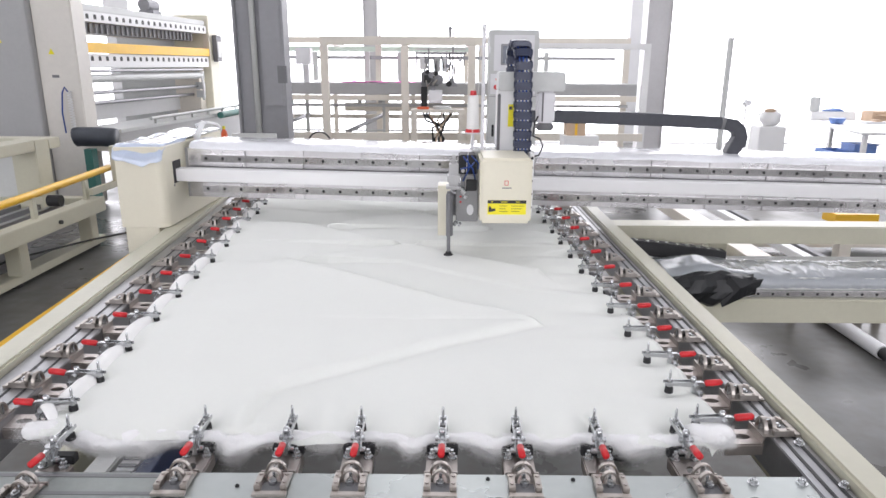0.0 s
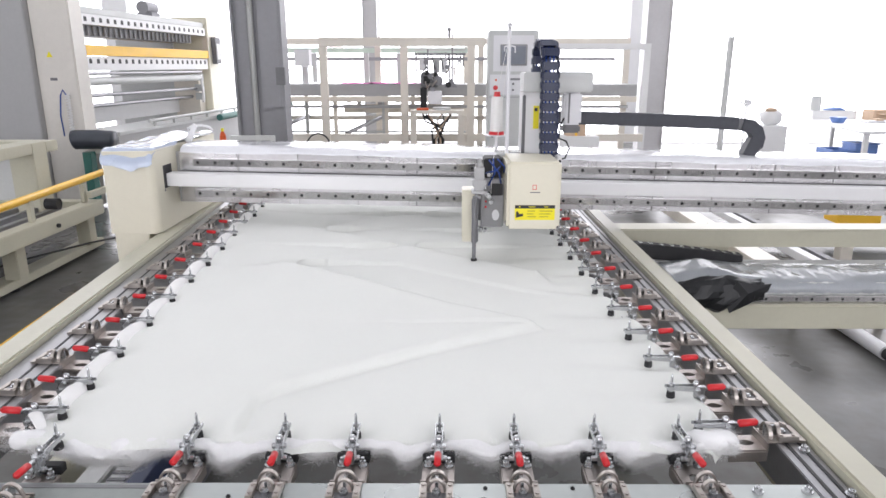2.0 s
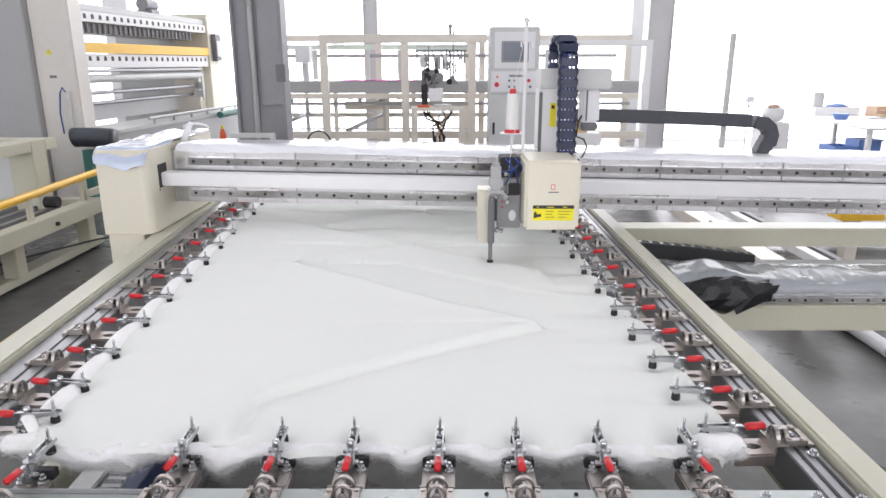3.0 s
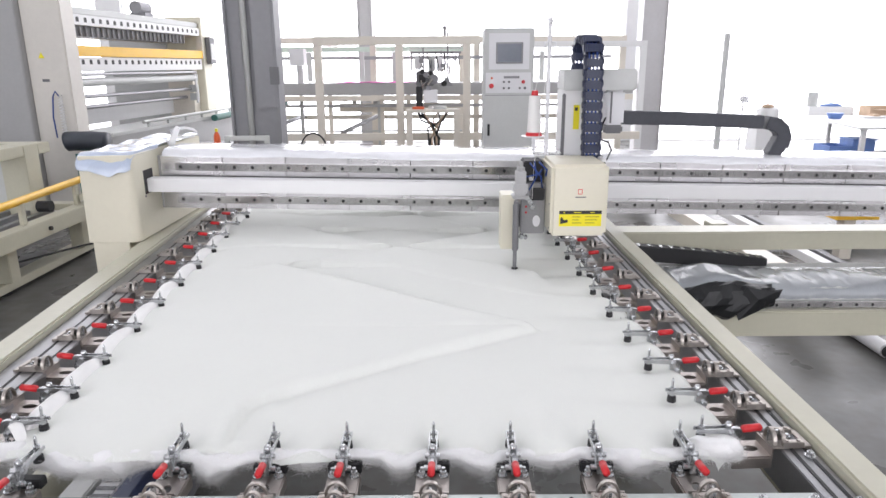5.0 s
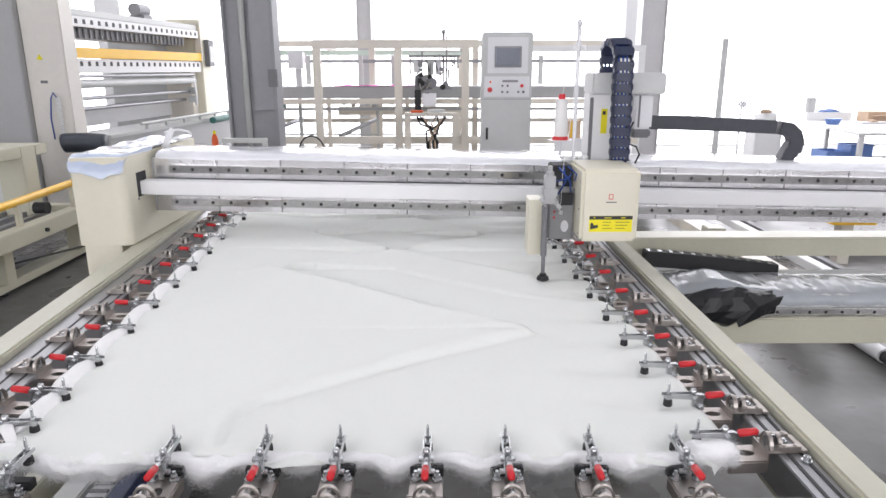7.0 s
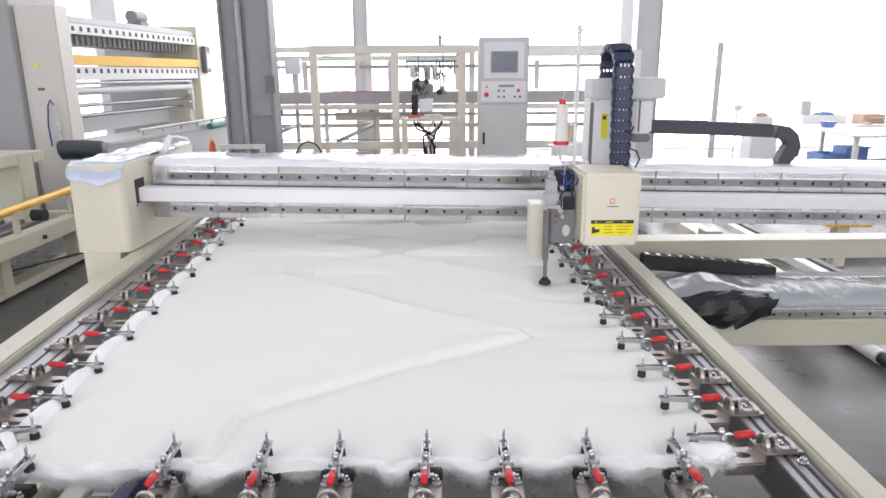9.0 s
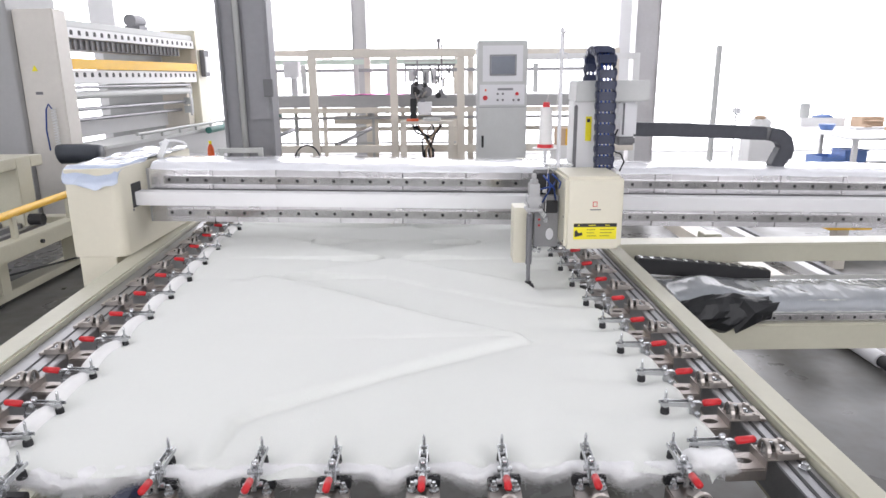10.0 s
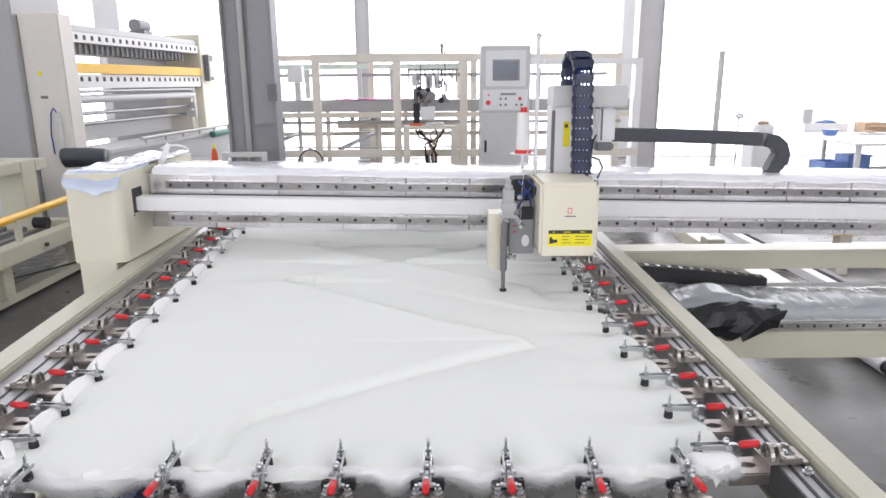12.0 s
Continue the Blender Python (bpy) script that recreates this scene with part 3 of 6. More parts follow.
def quilt():
    q = thing("quilt", "thick white batting mat with sewn zigzag seams, clamped flat", "quilt")
    bm = bmesh.new()
    nx, ny = 180, 320
    rows = []
    for j in range(ny + 1):
        y = -0.035 + 2.75 * (j / ny) ** 1.15
        row = []
        for i in range(nx + 1):
            u = i / nx
            wob = 0.008 * noise.noise(Vector((0, y * 9, 1)))
            xl, xr = left_edge(y) - 0.025, right_edge(y) + (0.074 if y < 0.6 else max(0.045, 0.074 - 0.12 * (y - 0.6))) + wob
            xr -= 0.055 * max(0.0, 1 - (y + 0.035) / 0.10) ** 2
            x = xl + (xr - xl) * u
            yy = y
            if j < 6:
                yy += 0.030 * noise.noise(Vector((x * 6, 0, 5))) * (6 - j) / 6
            z = mat_height(x, yy)
            over = (xr - x) / 0.035
            if over < 1:
                z -= 0.030 * (1 - math.sqrt(max(0, 1 - (1 - over) ** 2)))
            near = (y + 0.035) / 0.05
            if near < 1:
                z -= 0.012 * (1 - math.sqrt(max(0, 1 - (1 - near) ** 2)))
            row.append(bm.verts.new((x, yy, z)))
        rows.append(row)
    for a, b in zip(rows, rows[1:]):
        for i in range(nx):
            bm.faces.new((a[i], a[i + 1], b[i + 1], b[i]))
    # underside
    low = [[bm.verts.new((v.co.x, v.co.y, v.co.z - 0.012)) for v in (r[0], r[-1])] for r in rows[12:]]
    for a, b, ra, rb in zip(low, low[1:], rows[12:], rows[13:]):
        bm.faces.new((b[0], b[1], a[1], a[0]))
        bm.faces.new((ra[0], rb[0], b[0], a[0]))
        bm.faces.new((rb[-1], ra[-1], a[1], b[1]))
    part("batting", bm, BATTING, q, smooth=True)

    def roll(name, pts, radius, seed, label, sq=1.0, lump=0.25, seg=14, freq=9, stuff=FIBRE):
        bm = bmesh.new()
        rings = []
        for i, p in enumerate(pts):
            p = Vector(p)
            d = (Vector(pts[min(i + 1, len(pts) - 1)]) - Vector(pts[max(i - 1, 0)])).normalized()
            side = d.cross(Vector((0, 0, 1))).normalized()
            end = min(1.0, math.sqrt(max(0.0, min(i, len(pts) - 1 - i) / 3.0)) + 0.15)
            ring = []
            for k in range(seg):
                a = 2 * math.pi * k / seg
                dirn = side * math.cos(a) + Vector((0, 0, 1)) * math.sin(a) * sq
                r = radius(i) if callable(radius) else radius
                r *= end * (1 + lump * noise.noise(p * freq + dirn * 0.8 + Vector((seed, 0, 0))) + lump * 0.2 * noise.noise(p * freq * 3 + dirn * 2))
                ring.append(bm.verts.new(p + dirn * r))
            rings.append(ring)
        for a, b in zip(rings, rings[1:]):
            for k in range(seg):
                bm.faces.new((a[k], a[(k + 1) % seg], b[(k + 1) % seg], b[k]))
        bm.faces.new(rings[0]), bm.faces.new(rings[-1])
        return part(name, bm, stuff, q, label, smooth=True)
    # rolled edge under the left clamps, pinched at each of them
    pts, rad = [], []
    for i in range(180):
        y = 0.05 + 2.57 * i / 179
        pinch = max(math.exp(-((y - cy) / 0.022) ** 2) for cy in ys_left)
        pts.append((left_edge(y) - 0.024 - 0.003 * math.sin(y * 31), y, 0.882 - 0.003 * pinch))
        rad.append(0.0215 - 0.0055 * pinch)
    roll("rolled_edge", pts, lambda i: rad[i], 2.0, "rolled white fabric edge", lump=0.12, stuff=WHITECLOTH)
    pts = [(-0.812 + 0.052 * k / 11, 0.060 - 0.058 * k / 11, 0.890 + 0.010 * math.sin(k / 11 * 3) - 0.012 * k / 11) for k in range(12)]
    roll("corner_fold", pts, lambda i: 0.013 - 0.0004 * i, 4.0, "folded white fabric corner", sq=0.5, lump=0.2, stuff=WHITECLOTH)
    # fluffy torn edge along the front: a lumpy core in a haze of single fibres
    xs = [-0.745 + 1.30 * k / 260 for k in range(261)]
    roll("torn_edge", [(x, -0.020 - 0.28 * hang(x), 0.8725 - 0.45 * hang(x)) for x in xs],
         lambda i: 0.0075 + 0.44 * hang(xs[i]), 1.0, "loose white fibre edge", sq=0.9, lump=0.6, seg=18, freq=26)
    roll("corner_tuft", [(0.475 + 0.10 * k / 11, -0.008 + 0.004 * math.sin(k), 0.872) for k in range(12)], 0.020, 8.0, "loose white fibre corner", lump=0.16)
    roll("corner_tuft", [(-0.82 + 0.075 * k / 11, -0.012 + 0.012 * k / 11, 0.870) for k in range(12)], 0.019, 6.0, "loose white fibre corner", lump=0.25)
    r2 = random.Random(11)
    verts, faces = [], []

    def fibre(p, d, ln, wide):
        side = d.cross(Vector((r2.gauss(0, 1), r2.gauss(0, 1), r2.gauss(0, 1)))).normalized() * wide
        bend = Vector((r2.gauss(0, 1), r2.gauss(0, 1), r2.gauss(-0.2, 1))) * ln * 0.3
        k = len(verts)
        m = p + d * ln * 0.5 + bend * 0.4
        verts.extend(((p - side)[:], (p + side)[:], (m + side)[:], (m - side)[:], (p + d * ln + bend)[:]))
        faces.extend(((k, k + 1, k + 2, k + 3), (k + 3, k + 2, k + 4)))
    for _ in range(120000):
        x = r2.uniform(-0.77, 0.57)
        h = hang(x)
        if r2.random() > 0.35 + h / 0.030:
            continue
        a, rr = r2.uniform(0, 2 * math.pi), abs(r2.gauss(0.85, 0.24))
        ry, rz = 0.0085 + 0.50 * h, 0.0075 + 0.52 * h
        p = Vector((x, -0.020 - 0.28 * h + ry * rr * math.cos(a), 0.8725 - 0.45 * h + rz * rr * math.sin(a)))
        if p.y > -0.012 or p.z > 0.8775:
            continue
        d = Vector((r2.gauss(0, 1.0), r2.gauss(0, 0.5) + 0.3 * math.sin(a), r2.gauss(0, 0.5) - 0.3 * math.cos(a))).normalized()
        fibre(p, d, r2.uniform(0.004, 0.011), 0.00016)
    # a thinner, looser haze round it
    for _ in range(60000):
        x = r2.uniform(-0.77, 0.57)
        h = hang(x)
        if r2.random() > 0.25 + h / 0.030:
            continue
        a, rr = r2.uniform(math.pi * 0.95, 2.1 * math.pi), 1.0 + abs(r2.gauss(0, 0.32))
        p = Vector((x, -0.020 - 0.28 * h + (0.0085 + 0.50 * h) * rr * math.cos(a), 0.8725 - 0.45 * h + (0.0075 + 0.52 * h) * rr * math.sin(a)))
        if p.y > -0.014:
            continue
        d = Vector((r2.gauss(0, 1.0), r2.gauss(0, 0.4), r2.gauss(0, 0.4))).normalized()
        fibre(p, d, r2.uniform(0.005, 0.012), 0.00011)
    # haze over the two loose corners
    for cx, cy, n in ((0.525, -0.008, 2200), (-0.785, -0.008, 2200)):
        for _ in range(n):
            a, rr = r2.uniform(0, 2 * math.pi), abs(r2.gauss(0.9, 0.2))
            p = Vector((cx + r2.uniform(-0.05, 0.052), cy + 0.019 * rr * math.cos(a), 0.870 + 0.019 * rr * math.sin(a)))
            d = Vector((r2.gauss(0, 1), r2.gauss(0, 0.6), r2.gauss(0, 0.6))).normalized()
            fibre(p, d, r2.uniform(0.004, 0.010), 0.00016)
    me = bpy.data.meshes.new("fibre_fuzz")
    me.from_pydata(verts, [], faces)
    me.materials.append(FUZZ)
    fb = new("fibre_fuzz", me)
    fb.parent = q
    tagged(fb, "loose white fibres", kind="stuff")


quilt()

# ---- gantry: columns, upper beam, lower beam ----
TILT = Matrix.Translation((-1.1, 0, 1.1)) @ Matrix.Rotation(radians(1.15), 4, "Y") @ Matrix.Translation((1.1, 0, -1.1))
PY = 1.84      # front face of the beam's plates at the start
X_END = 3.4


def gantry():
    g = thing("gantry", "long gantry of steel rails under protective film on cream columns", "gantry")

    def beam(name, dims, material, label="", bevel=0.002, parent=g):
        bm = bmesh.new()
        box(bm, *dims)
        bm.transform(TILT)
        return part(name, bm, material, parent, label, bevel)
    # left column, hollow look: rounded cover with a slot for the belt band
    bm = bmesh.new()
    x0, x1, y0, y1 = -1.378, -1.175, 1.60, 2.36
    out = [(x0, y0 + 0.004), (x0 + 0.004, y0)] + arc(lambda a: (x1 - 0.035 + 0.035 * math.cos(a), y0 + 0.035 + 0.035 * math.sin(a)), -90, 0, 6) + [(x1, y1), (x0, y1)]
    prism(bm, out, "z", 0.888, 1.230)
    col = part("column_cover", bm, IVORY, g, "ivory sheet-metal column cover", bevel=0.004)
    boxpart("slot", (x1 - 0.004, x1 + 0.0015, 1.70, 1.785, 1.062, 1.158), BLACKMETAL, col, bevel=0)
    bm = bmesh.new()
    cyl(bm, (x1 - 0.002, 1.70, 1.055), (x1 + 0.002, 1.70, 1.055), 0.005, 10)
    part("screw", bm, DARKGREY, col)
    boxpart("carriage", (x0 + 0.008, x1 - 0.05, 1.615, 2.3, 0.70, 0.8875), IVORY, g, bevel=0.003)
    # film draped over the column
    bm = bmesh.new()
    n = 26
    grid = []
    for j in range(n + 1):
        row = []
        for i in range(n + 1):
            u, v = i / n, j / n
            x, y = -1.381 + 0.209 * u, 1.597 - 0.010 * math.sin(u * math.pi) * max(0.0, 1 - v / 0.1) + 0.79 * max(0.0, v - 0.06)
            z = 1.240 + 0.010 * noise.noise(Vector((x * 14, y * 9, 0))) + 0.03 * max(0, v - 0.75) * math.sin(u * 9)
            hang = max(0.0, 0.10 - v)
            z -= hang * (0.60 + 0.22 * math.sin(u * math.pi) + 0.1 * noise.noise(Vector((u * 6, 0, 3))))
            y -= 0.004 if v < 0.06 else 0
            if u > 0.93 and 0.02 < v < 0.4:
                z -= 0.012
            row.append(bm.verts.new((x, y, z)))
        grid.append(row)
    for a, b in zip(grid, grid[1:]):
        for i in range(n):
            bm.faces.new((a[i], a[i + 1], b[i + 1], b[i]))
    fl = part("column_film", bm, FILMBLUE, g, "pale blue protective film", smooth=True)
    bm = bmesh.new()
    prism(bm, [(-1.20, 1.20), (-1.165, 1.20), (-1.12, 1.30), (-1.135, 1.31)], "y", 1.98, 1.995)
    part("tie_strip", bm, WHITEP, g)
    bm = bmesh.new()
    tube(bm, [(-1.15 + 0.06 * math.cos(a), 2.1, 1.27 + 0.022 * math.sin(a)) for a in (k * 0.7 for k in range(9))], 0.006, 6)
    part("cable_loop", bm, WHITEP, g, smooth=True)
    # upper beam core and the film on its top
    beam("beam", (-1.2, X_END, PY + 0.012, 2.14, 1.10, 1.197), SIDEGREY)
    beam("beam_web", (-1.2, X_END, PY + 0.012, PY + 0.05, 0.975, 1.099), SIDEGREY)
    bm = bmesh.new()
    m, k = 190, 7
    prof = [(PY - 0.004, 1.196), (PY - 0.003, 1.212), (PY + 0.03, 1.223), (1.95, 1.226), (2.06, 1.224), (2.15, 1.218), (2.155, 1.16)]
    rings = []
    for i in range(m + 1):
        x = -1.15 + (X_END + 1.15) * i / m
        ring = []
        for a, (y, z) in enumerate(prof):
            w = 0.006 * noise.noise(Vector((x * 5, y * 8, a * 3.1))) + 0.003 * noise.noise(Vector((x * 19, y * 20, 1)))
            ring.append(bm.verts.new((x, y - (0.004 * noise.noise(Vector((x * 7, a, 0))) if a < 2 else 0), z + w)))
        rings.append(ring)
    for a, b in zip(rings, rings[1:]):
        for i in range(k - 1):
            bm.faces.new((a[i], a[i + 1], b[i + 1], b[i]))
    bm.transform(TILT)
    part("beam_film", bm, FILM, g, "crinkled white protective film", smooth=True)
    # plates in lengths with fine joints, above and below the belt band
    for z0, z1 in ((1.118, 1.198), (0.978, 1.058)):
        x = -1.16
        step = 0.262
        while x < X_END:
            bm = bmesh.new()
            box(bm, x, min(X_END, x + step - 0.004), PY, PY + 0.010, z0, z1)
            bm.transform(TILT)
            part("plate", bm, PLATE, g, bevel=0.0008)
            x += step
    # linear rails with their screw holes
    hole = bmesh.new()
    cyl(hole, (0, -0.0006, 0), (0, 0.004, 0), 0.0068, 10)
    hole.transform(Matrix.Rotation(radians(1.15), 4, "Y"))
    finish(hole)
    hme = bpy.data.meshes.new("screw_hole")
    hole.to_mesh(hme)
    hole.free()
    hme.materials.append(BLACKMETAL)
    for zc in (1.156, 1.019):
        r = beam("linear_rail", (-1.095, X_END, PY - 0.018, PY - 0.0005, zc - 0.016, zc + 0.016), RAIL, "ground steel linear rail", 0.002)
        x = -1.072
        while x < 2.6:
            p = TILT @ Vector((x, PY - 0.0183, zc))
            piece("screw_hole", hme, r, p)
            x += 0.108 if 0.29 < x < 0.37 else 0.075
    beam("belt_band", (-1.19, X_END, PY - 0.115, PY - 0.045, 1.066, 1.120), WHITEP, "white belt cover band", 0.003)
    # dark grey strip put in as the shade behind the belt band
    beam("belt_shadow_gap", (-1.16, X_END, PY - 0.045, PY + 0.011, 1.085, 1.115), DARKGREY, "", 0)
    # lower beam carrying the hook, wrapped in film, with its own rail
    boxpart("lower_beam", (0.86, X_END, 1.66, 2.02, 0.60, 0.66), GREYPAINT, g)
    r = boxpart("linear_rail", (0.86, X_END, 1.645, 1.66, 0.575, 0.607), RAIL, g, "ground steel linear rail")
    hole2 = bmesh.new()
    cyl(hole2, (0, -0.0006, 0), (0, 0.004, 0), 0.0065, 10)
    finish(hole2)
    hm2 = bpy.data.meshes.new("screw_hole")
    hole2.to_mesh(hm2)
    hole2.free()
    hm2.materials.append(BLACKMETAL)
    x = 1.2
    while x < 2.6:
        piece("screw_hole", hm2, r, (x, 1.6448, 0.591))
        x += 0.066
    boxpart("lower_cream_beam", (0.84, X_END, 1.62, 1.98, 0.462, 0.573), CREAM, g, "cream painted lower beam", 0.006)
    boxpart("rear_cream_beam", (0.84, X_END, 2.10, 2.24, 0.70, 0.79), CREAM, g, "cream painted rear beam", 0.006)
    bm = bmesh.new()
    rings = []
    prof = [(1.642, 0.618), (1.639, 0.630), (1.640, 0.642), (1.652, 0.655), (1.67, 0.664), (1.70, 0.668), (1.73, 0.671), (1.76, 0.672), (1.80, 0.673), (1.84, 0.673), (1.88, 0.672), (1.92, 0.667), (1.96, 0.655)]
    for i in range(361):
        x = 1.0 + 2.4 * i / 360
        ring = []
        bulge = 0.045 * math.exp(-((x - 1.17) / 0.13) ** 2)
        for a, (y, z) in enumerate(prof):
            w = 0.009 * noise.noise(Vector((x * 5, y * 14, 2))) + 0.010 * (0.3 - abs(noise.noise(Vector((x * 11, y * 30 + x * 5, 6))))) + 0.005 * (0.3 - abs(noise.noise(Vector((x * 34 + y * 20, y * 50, 1)))))
            ring.append(bm.verts.new((x, y + w * 0.6, z + w + bulge * max(0.0, math.sin(math.pi * a / 12)) ** 0.5)))
        rings.append(ring)
    for a, b in zip(rings, rings[1:]):
        for i in range(12):
            bm.faces.new((a[i], a[i + 1], b[i + 1], b[i]))
    part("lower_film", bm, FILMCLEAR, g, "clear grey protective film", smooth=True)
    # bunched black sheet at the end of the film: folded facets with a loose pointed flap
    bm = bmesh.new()
    n, m = 16, 9
    grid = []
    for i in range(n + 1):
        u = i / n
        row = []
        for k in range(m + 1):
            v = k / m
            a = radians(-70 + 200 * v)
            r = 0.055 + 0.030 * math.sin(u * math.pi) + 0.022 * noise.noise(Vector((u * 3.1, v * 2.6, 4.0))) + 0.016 * noise.noise(Vector((u * 7, v * 6, 9.0)))
            x = 1.01 + 0.36 * u + 0.03 * noise.noise(Vector((v * 4, u * 2, 1.0)))
            row.append(bm.verts.new((x, 1.648 - 0.8 * r * math.cos(a), 0.612 + r * math.sin(a) * (1.0 - 0.25 * u) + 0.02 * u)))
        grid.append(row)
    for a, b in zip(grid, grid[1:]):
        for k in range(m):
            bm.faces.new((a[k], a[k + 1], b[k + 1]))
            bm.faces.new((a[k], b[k + 1], b[k]))
    part("black_sheet", bm, FILMBLACK, g, "bunched black plastic sheet")
    bm = bmesh.new()
    tip = [(1.20, 1.600, 0.600), (1.24, 1.592, 0.690), (1.33, 1.600, 0.668), (1.395, 1.612, 0.672), (1.38, 1.606, 0.640), (1.30, 1.590, 0.590), (1.22, 1.588, 0.548)]
    mid = bm.verts.new((1.285, 1.578, 0.640))
    ring = [bm.verts.new(p) for p in tip]
    for a, b in zip(ring, ring[1:] + ring[:1]):
        bm.faces.new((mid, a, b))
    fl = part("black_flap", bm, FILMBLACK, g, "black plastic flap")
    thick = fl.modifiers.new("thickness", "SOLIDIFY")
    thick.thickness = 0.003
    return g


GANTRY = gantry()


def cable_carrier(name, label, links, material, width, height, parent_label=""):
    """A drag chain: links is a list of (x, z, angle) in the plane y = 0."""
    c = thing(name, label, "cable carrier")
    bm = bmesh.new()
    L = 0.052
    prism(bm, [(-L * 0.56, -height / 2), (L * 0.5, -height / 2), (L * 0.56, 0), (L * 0.5, height / 2), (-L * 0.56, height / 2)], "y", -width / 2, width / 2)
    finish(bm, 0.003)
    me = bpy.data.meshes.new("link")
    bm.to_mesh(me)
    bm.free()
    me.materials.append(material)
    for x, z, a in links:
        o = piece("link", me, c, (x, 0, z))
        o.rotation_euler = (0, -a, 0)
    return c


def upper_carrier():
    links, s = [], 0.05
    x, z = 0.54, 1.335
    while x < 1.285:
        links.append((x, z + 0.008 * math.sin((x - 0.3) * 2.6) - 0.035 * (x - 0.54), -0.05))
        x += s
    cx, cz, r = 1.30, 1.245, 0.062
    for a in (78, 50, 20, -10):
        links.append((cx + r * math.cos(radians(a)), cz + r * math.sin(radians(a)), radians(a - 90)))
    links.append((cx + 0.048, 1.218, radians(-105)))
    links.append((cx + 0.035, 1.195, radians(-112)))
    return cable_carrier("cable_carrier", "dark slate nylon cable carrier arching along the gantry", links, CHAINGREY, 0.055, 0.056)


UPPER = upper_carrier()


def carrier_end(head):
    """The carrier's links that travel with the head."""
    c = new("carrier_end")
    c.parent = head
    bm = bmesh.new()
    prism(bm, [(-0.028, -0.027), (0.025, -0.027), (0.028, 0), (0.025, 0.027), (-0.028, 0.027)], "y", -0.027, 0.027)
    finish(bm, 0.003)
    me = bpy.data.meshes.new("link")
    bm.to_mesh(me)
    bm.free()
    me.materials.append(CHAINGREY)
    x = 0.39
    while x < 0.80:
        o = piece("link", me, c, (x, 1.95, 1.335 + 0.008 * math.sin((x - 0.3) * 2.6) - 0.035 * (x - 0.54)))
        o.rotation_euler = (0, 0.05, 0)
        x += 0.05


def lower_carrier():
    links = [(0.80 + 0.05 * i, 0.722 - 0.0035 * i * (1 + i * 0.05), -0.08) for i in range(12)]
    c = cable_carrier("cable_carrier", "black nylon cable carrier lying on the lower beam", links, BLACK, 0.06, 0.07)
    for i in range(12):
        z = 0.7575 - 0.0035 * i * (1 + i * 0.05)
        boxpart("link_bridge", (0.785 + 0.05 * i, 0.80 + 0.05 * i, -0.02, 0.02, z, z + 0.003), ZINC, c, bevel=0)
    return c


LOWER = lower_carrier()


